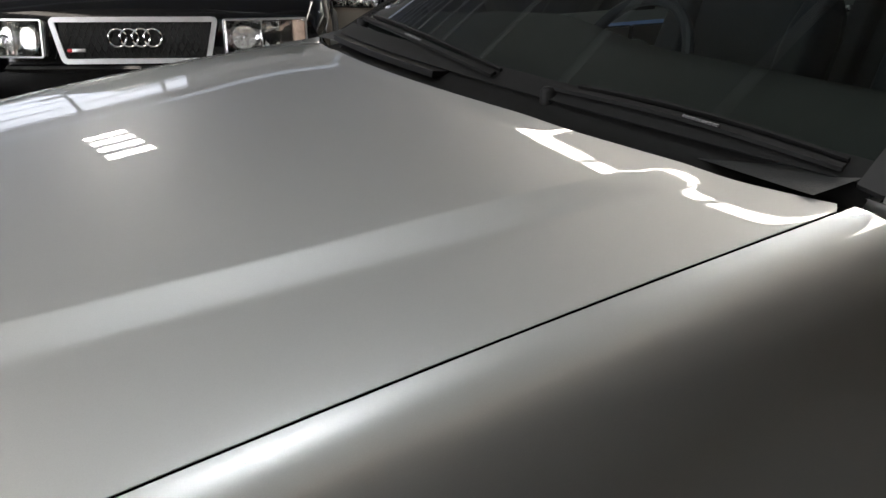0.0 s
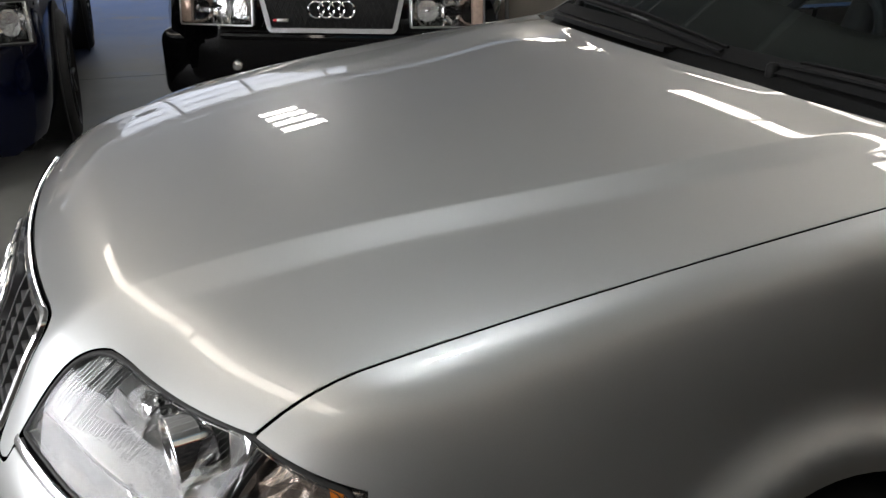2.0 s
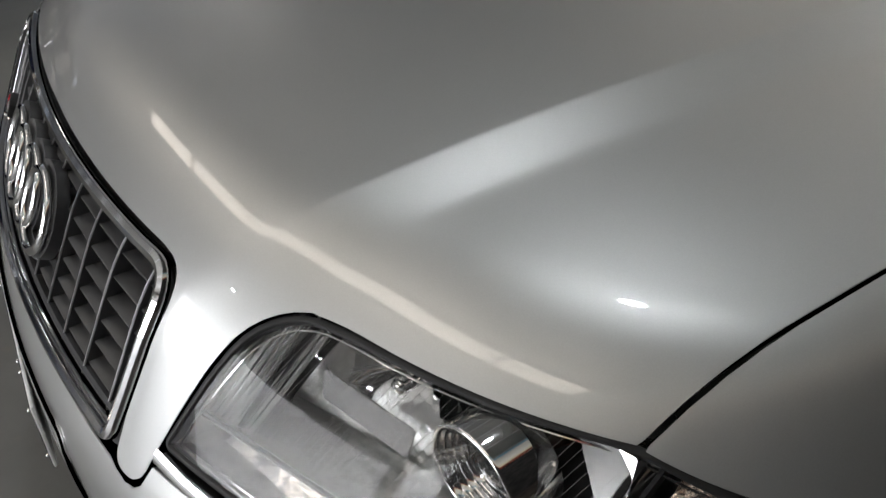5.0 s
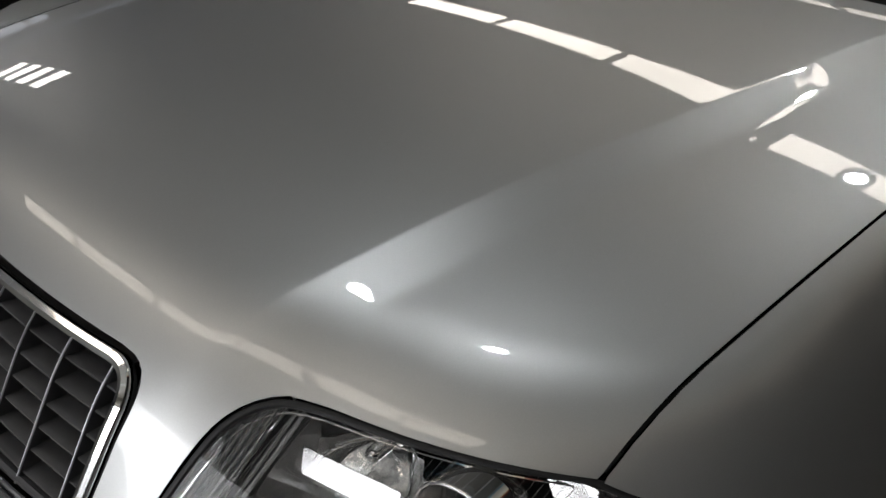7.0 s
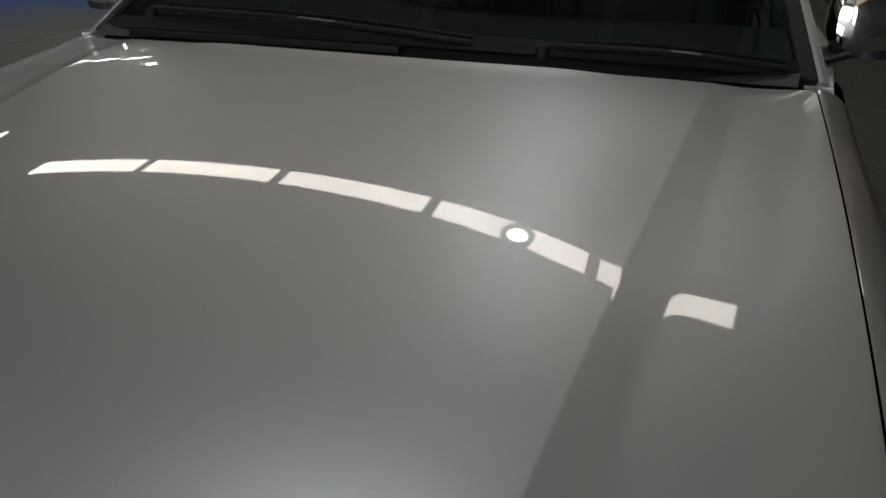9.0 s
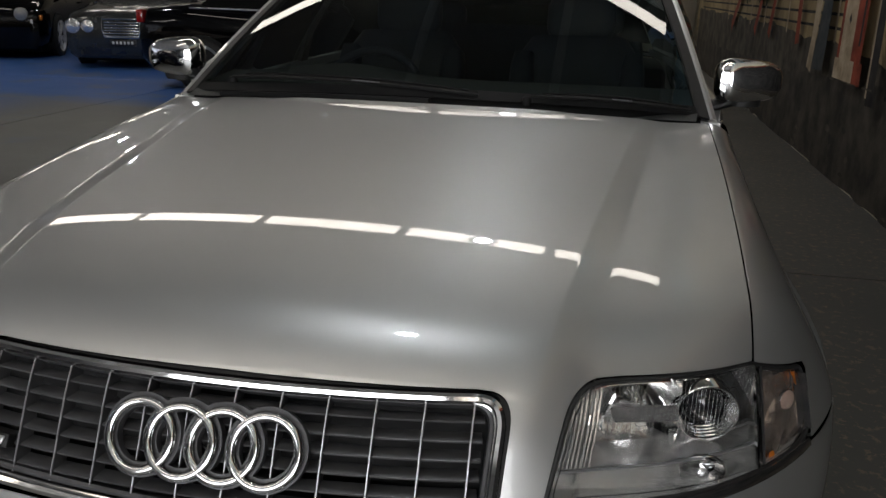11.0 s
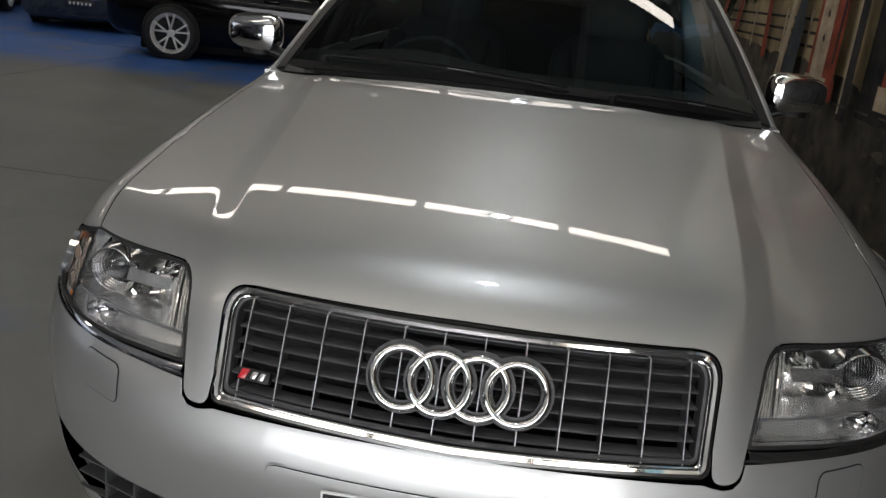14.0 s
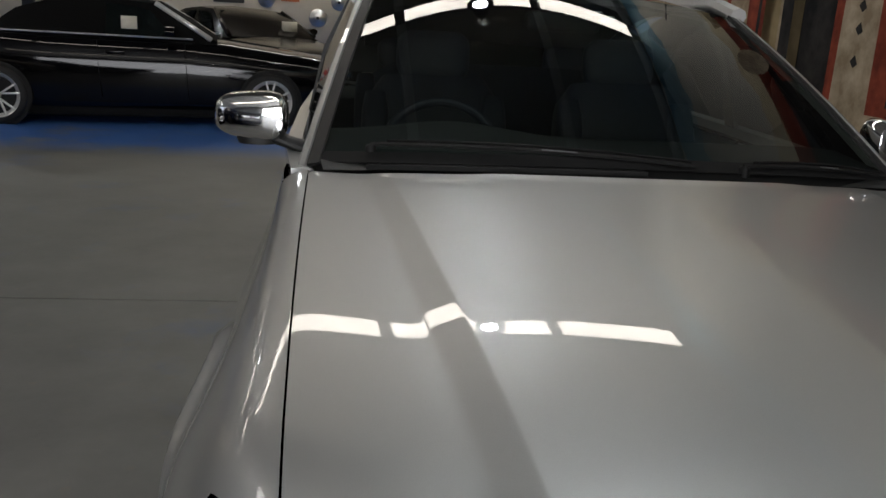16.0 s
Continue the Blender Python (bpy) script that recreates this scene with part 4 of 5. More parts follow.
    cushion(0, 0.10, 0.78, wide, 0.15, 0.58, -20, "backrest")
    for q in (-1, 1):
        cushion(q * (wide / 2 - 0.04), 0.05, 0.78, 0.10, 0.14, 0.46, -20, "bolster")
    return st, cushion


for x0 in (-0.35, 0.35):
    st, cushion = seat(x0, 2.42, 0.50, "front_seat", "dark blue leather front seat")
    cushion(0, 0.235, 1.135, 0.27, 0.09, 0.17, -12, "headrest")
    for q in (-0.07, 0.07):
        part("headrest_pin", turned_bm([(0.0055, -0.04), (0.0055, 0.06), (0.0001, 0.062)], 10, m=Matrix.Translation((q, 0.205, 1.035)) @ pose(0, 0, 0, -15)), CHROME, st)
        part("pin_collar", turned_bm([(0.011, -0.006), (0.010, 0.006), (0.0001, 0.007)], 12, m=Matrix.Translation((q, 0.185, 1.03)) @ pose(0, 0, 0, -15)), CHROME, st)
st, cushion = seat(0, 3.35, 1.25, "rear_bench", "dark blue leather rear bench")
for q in (-0.4, 0.4):
    cushion(q, 0.235, 1.10, 0.26, 0.08, 0.13, -12, "headrest")
part("inner_mirror", block_bm((-0.12, 2.13, 1.245), (0.12, 2.165, 1.305), 0.02, 3), BLACK, saloon, "black inner mirror")
for k in range(3):
    spot = screen_point(0.14 + 0.05 * (k % 2), 0.80 + 0.03 * k)
    part("registration_label", block_bm((spot[0] - 0.012, spot[1] + 0.014, spot[2] - 0.012), (spot[0] + 0.012, spot[1] + 0.016, spot[2] - 0.003)), PLATE_WHITE, saloon)



# ---- wheels ----
def road_wheel(name, r, width, spokes, parent, at, label="", alloy=ALLOY):
    w = empty(name, "", "")
    w.parent = parent
    tagged(w, label)
    tyre = [(r * 0.70, -width / 2), (r * 0.92, -width / 2), (r * 0.985, -width * 0.42), (r, -width * 0.3), (r, width * 0.3), (r * 0.985, width * 0.42), (r * 0.92, width / 2), (r * 0.77, width / 2)]
    part("tyre", turned_bm(tyre, 40), TYRE, w)
    rim = part("rim", turned_bm([(r * 0.70, -width * 0.4), (r * 0.64, -width * 0.2), (r * 0.64, width * 0.34), (r * 0.74, width * 0.47), (r * 0.775, width * 0.52)], 40), alloy, w)
    part("brake", turned_bm([(r * 0.5, -0.01), (r * 0.5, 0.01), (0.0001, 0.01)], 24), BLACK, w)
    part("hub_cap", turned_bm([(r * 0.16, width * 0.30), (r * 0.15, width * 0.40), (r * 0.10, width * 0.44), (0.0001, width * 0.45)], 20), alloy, rim)
    for k in range(spokes):
        for q in (-11, 11):
            bm = block_bm((-r * 0.02, -r * 0.034, width * 0.34), (r * 0.60, r * 0.034, width * 0.47), r * 0.016)
            part("spoke", bm, alloy, rim).matrix_basis = pose(0, 0, 0, 0, 0, 360 * k / spokes) @ pose(r * 0.15, 0, 0, 0, 0, q * 1.5)
    w.matrix_basis = at
    return w


for y0 in (0.98, 3.73):
    for s in (1, -1):
        road_wheel("wheel", 0.308, 0.235, 6, saloon, pose(s * 0.765, y0, 0.308, 0, 90 * s, 0), "alloy wheel with black tyre")


# ---- the hall ----
def floor_material():
    m = material("painted_concrete", (0.165, 0.165, 0.155), 0.46, spec=0.25, vary=0.22, scale=1.1, bump=0.05, bump_scale=25, rough_vary=0.12)
    nt = m.node_tree
    b = nt.nodes["Principled BSDF"]
    base = b.inputs["Base Color"].links[0].from_socket
    geo = nt.nodes.new("ShaderNodeNewGeometry")
    sep = nt.nodes.new("ShaderNodeSeparateXYZ")
    nt.links.new(geo.outputs["Position"], sep.inputs[0])

    def ramp(sock, lo, hi):
        r = nt.nodes.new("ShaderNodeMapRange")
        r.inputs["From Min"].default_value, r.inputs["From Max"].default_value = lo, hi
        nt.links.new(sock, r.inputs["Value"])
        return r.outputs["Result"]

    def calc(op, a, c):
        n = nt.nodes.new("ShaderNodeMath")
        n.operation = op
        for k, q in enumerate((a, c)):
            if isinstance(q, float):
                n.inputs[k].default_value = q
            else:
                nt.links.new(q, n.inputs[k])
        return n.outputs[0]

    wear = nt.nodes.new("ShaderNodeTexNoise")
    wear.inputs["Scale"].default_value, wear.inputs["Detail"].default_value, wear.inputs["Roughness"].default_value = 1.3, 9, 0.66
    nt.links.new(geo.outputs["Position"], wear.inputs["Vector"])
    zone = calc("MULTIPLY", calc("MAXIMUM", ramp(sep.outputs[1], 6.9, 7.6), ramp(sep.outputs[0], -5.0, -6.6)), ramp(sep.outputs[0], 0.9, 0.2))
    spots = ramp(wear.outputs["Fac"], 0.56, 0.68)
    mask = calc("MAXIMUM", calc("MULTIPLY", zone, ramp(wear.outputs["Fac"], 0.30, 0.47)), calc("MULTIPLY", spots, 0.20))
    mix = nt.nodes.new("ShaderNodeMix")
    mix.data_type = "RGBA"
    nt.links.new(mask, mix.inputs[0])
    nt.links.new(base, mix.inputs[6])
    mix.inputs[7].default_value = (0.045, 0.125, 0.37, 1)
    fine = nt.nodes.new("ShaderNodeTexNoise")
    fine.inputs["Scale"].default_value, fine.inputs["Detail"].default_value = 14, 8
    nt.links.new(geo.outputs["Position"], fine.inputs["Vector"])
    scuff = nt.nodes.new("ShaderNodeMix")
    scuff.data_type = "RGBA"
    nt.links.new(calc("MULTIPLY", ramp(fine.outputs["Fac"], 0.62, 0.74), 0.45), scuff.inputs[0])
    nt.links.new(mix.outputs[2], scuff.inputs[6])
    scuff.inputs[7].default_value = (0.20, 0.175, 0.14, 1)
    strip = nt.nodes.new("ShaderNodeMix")
    strip.data_type = "RGBA"
    edge = calc("ADD", sep.outputs[0], calc("MULTIPLY", calc("SUBTRACT", wear.outputs["Fac"], 0.5), 0.5))
    nt.links.new(calc("MULTIPLY", ramp(edge, 0.85, 1.05), 0.9), strip.inputs[0])
    nt.links.new(scuff.outputs[2], strip.inputs[6])
    strip.inputs[7].default_value = (0.066, 0.066, 0.060, 1)
    flecks = nt.nodes.new("ShaderNodeTexNoise")
    flecks.inputs["Scale"].default_value, flecks.inputs["Detail"].default_value, flecks.inputs["Roughness"].default_value = 26, 5, 0.7
    nt.links.new(geo.outputs["Position"], flecks.inputs["Vector"])
    leaf = nt.nodes.new("ShaderNodeMix")
    leaf.data_type = "RGBA"
    nt.links.new(calc("MULTIPLY", calc("MULTIPLY", ramp(flecks.outputs["Fac"], 0.555, 0.60), ramp(edge, 0.9, 1.1)), calc("MULTIPLY", ramp(wear.outputs["Fac"], 0.38, 0.52), 0.8)), leaf.inputs[0])
    nt.links.new(strip.outputs[2], leaf.inputs[6])
    leaf.inputs[7].default_value = (0.21, 0.15, 0.11, 1)
    nt.links.new(leaf.outputs[2], b.inputs["Base Color"])
    return m


FLOOR = floor_material()
JOINT = material("floor_joint", (0.02, 0.02, 0.02), 0.7, vary=0.2)
CREAM = material("cream_wall_paint", (0.64, 0.58, 0.47), 0.6, vary=0.06, scale=2.5, bump=0.05, bump_scale=40)
PALE = material("pale_sheet_wall", (0.36, 0.35, 0.33), 0.5, vary=0.08, scale=1.5)
CEIL = material("roof_sheet", (0.23, 0.225, 0.21), 0.55, vary=0.1, scale=1.2)
PURLIN = material("galvanised_purlin", (0.42, 0.42, 0.41), 0.5, vary=0.12, scale=4)
SOFFIT = material("pale_soffit_board", (0.74, 0.76, 0.74), 0.5, vary=0.05, scale=3)
STEEL = material("dark_steel", (0.03, 0.03, 0.032), 0.45, 0.3, vary=0.2)
SKYLIGHT = material("skylight_sheet", (1.0, 0.925, 0.83), 0.5, vary=0.12, scale=2.5, emit=5.2)
WARMLIGHT = material("aged_skylight_sheet", (1.0, 0.90, 0.79), 0.5, vary=0.12, scale=2.5, emit=2.7)
DAYLIGHT = material("daylit_opening", (0.84, 0.89, 1.0), 0.5, emit=0.45)
SOUTHLIGHT = material("south_daylight", (0.95, 0.96, 1.0), 0.5, emit=4.0)
PANE = material("daylit_pane", (1.0, 0.96, 0.90), 0.5, emit=7.0)
BULB = material("lamp_glow", (0.90, 0.95, 1.0), 0.5, emit=150.0)


def structure(name, bm, mat, label=""):
    return tagged(part(name, bm, mat, None, label), kind="structure")


X0, X1, Y0, Y1 = -13.0, 2.10, -9.0, 17.0


def roof_z(x):
    return 4.73 + 0.08 * (x - 2.1)


def to_roof(bm, above=2.5, lift=0.1):
    """Draws the top of a block up to the sloping roof."""
    for v in bm.verts:
        if v.co.z > above:
            v.co.z = roof_z(v.co.x) + lift
    return bm


floor = structure("floor", block_bm((X0, Y0, -0.20), (X1, Y1, -0.012)), JOINT, "grey painted concrete floor slabs with worn blue bays")
xs, ys = (X0, -10.7, -4.72, X1), (Y0, -2.9, 3.13, 9.16, Y1)
for i in range(3):
    for j in range(4):
        bm = block_bm((xs[i] + 0.005, ys[j] + 0.005, -0.05), (xs[i + 1] - 0.005, ys[j + 1] - 0.005, 0.0), 0.003, 1)
        part("slab", bm, FLOOR, floor, smooth=False)
bm = bmesh.new()
for lo, hi in (((X1, Y0, 0), (X1 + 0.2, -8.0, 4.82)), ((X1, -8.0, 2.9), (X1 + 0.2, -4.2, 4.82)), ((X1, -4.2, 0), (X1 + 0.2, Y1, 4.82))):
    block_bm(lo, hi, bm=bm)
structure("wall_east", bm, CREAM, "cream painted wall with an added opening near its south end")
# out-of-view glowing opening, added to brighten the right end of the bumper
structure("added_opening_1", block_bm((X1 + 0.15, -8.0, 0.0), (X1 + 0.2, -4.2, 2.9)), SOUTHLIGHT, "added glowing opening, out of view, that brightens the car's front corner")
structure("wall_north", to_roof(block_bm((X0, Y1, 0), (X1 + 0.2, Y1 + 0.2, 4.0))), CREAM)
bm = bmesh.new()
for lo, hi in (((X0, Y0 - 0.2, 0), (-5.6, Y0, 4)), ((1.9, Y0 - 0.2, 0), (X1 + 0.2, Y0, 4))):
    block_bm(lo, hi, bm=bm)
to_roof(bm)
head = block_bm((-5.6, Y0 - 0.2, 3.15), (1.9, Y0, 4))
structure("wall_south", bm, PALE, "pale sheet wall with a wide doorway")
structure("lintel", to_roof(head, 3.5), PALE, "sheet lintel over the doorway")
structure("door_2", block_bm((-5.6, Y0 - 0.2, 0.0), (1.9, Y0 - 0.15, 3.15)), SOUTHLIGHT, "wide open doorway full of daylight")

# west wall with a wide daylit doorway
bm = bmesh.new()
for lo, hi in (((X0 - 0.2, Y0, 0), (X0, -5.0, 3.35)), ((X0 - 0.2, -5.0, 2.95), (X0, 3.6, 3.35)), ((X0 - 0.2, -5.0, 0), (X0, 3.6, 0.9)), ((X0 - 0.2, 3.6, 0), (X0, Y1, 3.35))):
    block_bm(lo, hi, bm=bm)
wall_west = structure("wall_west", bm, PALE, "pale sheet wall with a wide band of windows")
door = structure("window_1", block_bm((X0 - 0.15, -5.0, 0.9), (X0 - 0.1, 3.6, 2.95)), DAYLIGHT, "wide band of glazing letting cool daylight in")
for k in range(4):
    part("window_bar", block_bm((X0 - 0.1, -5.0, 0.55 * k + 1.2), (X0 - 0.06, 3.6, 0.55 * k + 1.26)), STEEL, door)
for k in range(6):
    part("mullion", block_bm((X0 - 0.1, -5.0 + 1.43 * (k + 1) - 0.4, 0.9), (X0 - 0.05, -4.94 + 1.43 * (k + 1) - 0.4, 2.95)), STEEL, door)

# ceiling: sloping sheet roof, purlins, roof lights between them, round lamps
PURLINS = [1.99, 0.653, -1.033, -2.719, -4.405, -6.04, -6.9] + [-7.92 - 0.640 * k for k in range(9)]
bm = block_bm((X0, Y0, 3), (X1 + 0.2, Y1, 4))
for v in bm.verts:
    v.co.z = roof_z(v.co.x) + (0.15 if v.co.z > 3.5 else 0.0)
for x in PURLINS:
    if x > X0:
        block_bm((x - 0.055, Y0, roof_z(x) - 0.05), (x + 0.055, Y1, roof_z(x) + 0.02), bm=bm)
ceiling = structure("ceiling", bm, CEIL, "sheet roof on steel purlins")
ceiling.data.materials.append(PURLIN)
for face in ceiling.data.polygons:
    face.material_index = 1 if face.index > 5 else 0
# assumed boards, added for the pale band that the hood mirrors
bm = block_bm((1.45, 5.7, 0), (X1, Y1, 1))
for v in bm.verts:
    v.co.z = roof_z(v.co.x) - (0.040 if v.co.z < 0.5 else 0.003)
structure("trim", bm, SOFFIT, "assumed pale boards along the wall head, out of view")


def roof_light(y0, wide, skew, first, last, mat, gap=0.062):
    """A run of translucent sheets in the roof, one between each pair of purlins."""
    def lay(x0, x1, half, low, high):
        bm = block_bm((x0, y0 - half, 0), (x1, y0 + half, 1))
        for v in bm.verts:
            v.co.y += skew * (v.co.x + 0.5)
            v.co.z = roof_z(v.co.x) - (low if v.co.z < 0.5 else high)
        return bm
    strip = structure("skylight", lay(PURLINS[last] - 0.06, PURLINS[first] + 0.06, wide / 2 + 0.03, 0.056, 0.052), STEEL, "translucent roof light strip")
    for x1, x0 in zip(PURLINS[first:last], PURLINS[first + 1:last + 1]):
        part("skylight_panel", lay(x0 + gap, x1 - gap, wide / 2, 0.066, 0.058), mat, strip)


roof_light(5.35, 0.31, -0.077, 0, 5, SKYLIGHT)
roof_light(-2.25, 0.47, 0.0, 0, 5, WARMLIGHT)
roof_light(1.64, 0.57, 0.0, 7, 11, PANE, 0.15)
for y in (7.2, 10.9, 14.6):
    roof_light(y, 0.48, 0.0, 7, 11, SKYLIGHT, 0.12)
roof_light(7.4, 0.48, 0.0, 13, 15, SKYLIGHT, 0.12)
roof_light(14.2, 0.6, -0.088, 0, 4, SKYLIGHT)


def bay_lamp(at):
    lamp = empty("bay_lamp", "round black bay lamp hanging under the roof", "lamp", "bay lamps")
    part("bell", turned_bm([(0.05, 0.30), (0.08, 0.26), (0.105, 0.10), (0.155, 0.0), (0.152, -0.006), (0.090, -0.004), (0.088, 0.02)], 28), STEEL, lamp)
    part("glow", turned_bm([(0.087, 0.008), (0.06, -0.002), (0.0001, -0.008)], 28), BULB, lamp)
    part("rod", turned_bm([(0.012, 0.30), (0.012, 0.42)], 10), STEEL, lamp)
    lamp.matrix_basis = Matrix.Translation(at)
    return lamp


first = bay_lamp((-0.073, 4.84, 4.12))
# The lamps at (-6.4, 8.8) and (-0.2, -5.6) are assumed, added for more light.
for at in ((-0.035, 0.72, 4.12), (-6.4, 14.6, 3.60), (-6.4, 8.8, 3.60), (-0.5, 13.8, 4.08), (-0.2, -5.6, 4.10)):
    copy_thing(first, Matrix.Translation(at))
for x in (-10.44, -6.93, 1.6):
    structure("column", block_bm((x - 0.10, Y1 - 0.16, 0), (x + 0.10, Y1 - 0.004, roof_z(x))), STEEL, "black steel column")

# signs and wheel covers on the north wall
SIGNS = ((-3.15, 1.52, 0.60, 0.26, (0.03, 0.03, 0.03), (0.45, 0.30, 0.05)), (-1.95, 1.62, 0.36, 0.30, (0.50, 0.16, 0.05), (0.35, 0.30, 0.2)), (-4.5, 1.62, 0.10, 0.4, (0.5, 0.04, 0.03), (0.6, 0.6, 0.6)))
for x, z, w, h, c1, c2 in SIGNS:
    sign = tagged(part("wall_sign", block_bm((x - w / 2, Y1 - 0.03, z - h / 2), (x + w / 2, Y1 - 0.002, z + h / 2), 0.006), material("sign_enamel", c1, 0.4, vary=0.15, scale=9)), "enamel advertising sign on the cream wall", "sign", "wall signs")
    part("sign_bar", block_bm((x - w * 0.38, Y1 - 0.036, z - h * 0.12), (x + w * 0.38, Y1 - 0.028, z + h * 0.14)), material("sign_ink", c2, 0.5, vary=0.1), sign)
for x, z, r in ((-2.42, 1.50, 0.17), (-1.40, 1.18, 0.18), (-0.98, 1.50, 0.16), (-0.2, 1.5, 0.16)):
    disc = tagged(part("wheel_cover", turned_bm([(r, 0.0), (r, 0.02), (r * 0.9, 0.045), (r * 0.55, 0.03), (r * 0.45, 0.05), (r * 0.2, 0.07), (0.0001, 0.072)], 28, m=Matrix.Translation((x, Y1, z)) @ pose(0, 0, 0, 90)), SATIN),
                  "round polished wheel cover hung on the wall", "wheel cover", "wheel covers")
    part("cover_hub", turned_bm([(r * 0.18, 0.068), (r * 0.16, 0.09), (0.0001, 0.095)], 16, m=Matrix.Translation((x, Y1, z)) @ pose(0, 0, 0, 90)), BLACK, disc)

# ---- the painted wall ----
def paint(name, c, c2=None, scale=3.0):
    return material(name, c, 0.75, vary=0.45, scale=scale, colour2=c2, spec=0.2)


P_SKY = paint("mural_ochre_sky", (0.60, 0.51, 0.33), (0.80, 0.71, 0.52), 1.4)
P_GROUND = paint("mural_dark_ground", (0.022, 0.020, 0.018), (0.080, 0.070, 0.055), 4.5)
P_YARD = paint("mural_yard", (0.030, 0.027, 0.022), (0.11, 0.095, 0.072), 5)
P_RED = paint("mural_red", (0.14, 0.024, 0.013), (0.30, 0.060, 0.030), 7)
P_BONE = paint("mural_bone", (0.26, 0.20, 0.13), (0.48, 0.39, 0.28), 7)
P_BLACK = paint("mural_black", (0.008, 0.008, 0.009), (0.035, 0.032, 0.03), 6)
P_GREEN = paint("mural_foliage", (0.018, 0.026, 0.012), (0.06, 0.065, 0.03), 9)
P_BLUE = paint("mural_slate", (0.025, 0.032, 0.038), (0.06, 0.065, 0.065), 6)
mural = tagged(part("mural", block_bm((X1 - 0.012, -4.1, 0.004), (X1 - 0.001, Y1 - 0.1, 4.66)), P_SKY), "painted wall mural of an old filling station", "mural")
layer = [0.0125]


def daub(name, yz, mat, seed=1, rough=0.0):
    """A flat painted shape on the mural, from its (y, z) outline."""
    layer[0] += 0.00025
    rnd = random.Random(seed)
    pts = densify([(y, z, 0) for y, z in yz], 0.18) if rough else [Vector((y, z, 0)) for y, z in yz]
    bm = bmesh.new()
    vs = [bm.verts.new((X1 - layer[0], p.x + rnd.uniform(-rough, rough), p.y + rnd.uniform(-rough, rough))) for p in pts]
    bm.faces.new(vs)
    bmesh.ops.triangulate(bm, faces=bm.faces)
    return part(name, bm, mat, mural, smooth=False)


def stroke(name, a, b, w, mat, w2=None):
    (y0, z0), (y1, z1) = a, b
    n = Vector((-(z1 - z0), y1 - y0)).normalized()
    w2 = w if w2 is None else w2
    return daub(name, [(y0 + n.x * w / 2, z0 + n.y * w / 2), (y1 + n.x * w2 / 2, z1 + n.y * w2 / 2), (y1 - n.x * w2 / 2, z1 - n.y * w2 / 2), (y0 - n.x * w / 2, z0 - n.y * w / 2)], mat)


# upper sky: its pale paint also carries the stronger light on that wall
P_LIT_PALE = paint("mural_lit_pale_sky", (0.74, 0.72, 0.64), (0.86, 0.83, 0.74), 1.1)
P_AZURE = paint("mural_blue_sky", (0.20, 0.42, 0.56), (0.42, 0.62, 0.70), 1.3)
daub("lit_upper_sky", [(16.4, 2.75), (16.4, 4.65), (-4.05, 4.65), (-4.05, 2.9)], P_LIT_PALE, 11, 0.06)
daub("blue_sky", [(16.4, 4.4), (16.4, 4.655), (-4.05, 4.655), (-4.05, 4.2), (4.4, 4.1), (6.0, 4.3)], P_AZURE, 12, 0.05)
P_DUSK = paint("mural_dusty_sky", (0.17, 0.125, 0.065), (0.40, 0.31, 0.17), 2.2)
daub("dusty_sky", [(16.4, 0.6), (16.4, 2.78), (9.0, 2.7), (4.5, 2.75), (4.5, 0.6)], P_DUSK, 13, 0.05)
daub("painted_yard", [(16, 0.3), (16, 1.02), (11, 0.99), (8.4, 0.99), (6.9, 0.93), (5.9, 0.94), (4.6, 0.86), (4.0, 0.5), (4, 0.3)], P_YARD, 3, 0.02)
daub("painted_road", [(16, 0.002), (16, 0.48), (8, 0.58), (6.2, 0.67), (4.9, 0.73), (3.6, 0.76), (2.4, 0.70), (-4.05, 0.62), (-4.05, 0.002)], P_GROUND, 4, 0.015)
daub("painted_station", [(4.55, 0.66), (4.55, 2.45), (-4.05, 2.45), (-4.05, 0.52), (2.4, 0.58), (3.6, 0.66)], P_BLACK, 5, 0.01)
daub("painted_roof", [(4.9, 2.45), (4.7, 2.62), (-4.05, 2.7), (-4.05, 2.45)], P_RED, 6, 0.01)
for k, z in enumerate((1.03, 1.13, 1.23)):
    stroke("fence_rail", (15.5, z + 0.02), (5.6, z), 0.022, P_BLACK)
for y in (11.9, 10.9, 9.9, 8.95, 7.7, 6.6, 5.9):
    stroke("fence_post", (y, 0.93), (y, 1.30), 0.05, P_BONE)
for k in range(140):
    rnd = random.Random(500 + k)
    a, r = rnd.uniform(0, 6.283), rnd.uniform(0, 1) ** 0.5
    cy, cz = 9.6 + 2.6 * r * math.cos(a), 1.72 + 0.52 * r * math.sin(a)
    n = rnd.randint(5, 8)
    daub("leaf_clump", [(cy + rnd.uniform(0.06, 0.2) * math.cos(6.283 * q / n), cz + rnd.uniform(0.04, 0.12) * math.sin(6.283 * q / n)) for q in range(n)], P_GREEN)
for y in (11.2, 9.3, 8.4, 7.0):
    stroke("tower_leg", (y, 0.86), (7.5 + (y - 8.8) * 0.10, 3.3), 0.15, P_RED, 0.05)
for z, w in ((1.62, 1.55), (2.3, 1.0), (2.9, 0.6)):
    stroke("tower_brace", (8.7 - w, z), (8.7 + w, z), 0.07, P_RED)
for k in range(18):
    a = 2 * math.pi * k / 18
    stroke("fan_blade", (7.26 + 0.14 * math.cos(a), 3.42 + 0.14 * math.sin(a)), (7.26 + 0.72 * math.cos(a), 3.42 + 0.72 * math.sin(a)), 0.04, P_BLACK, 0.11)
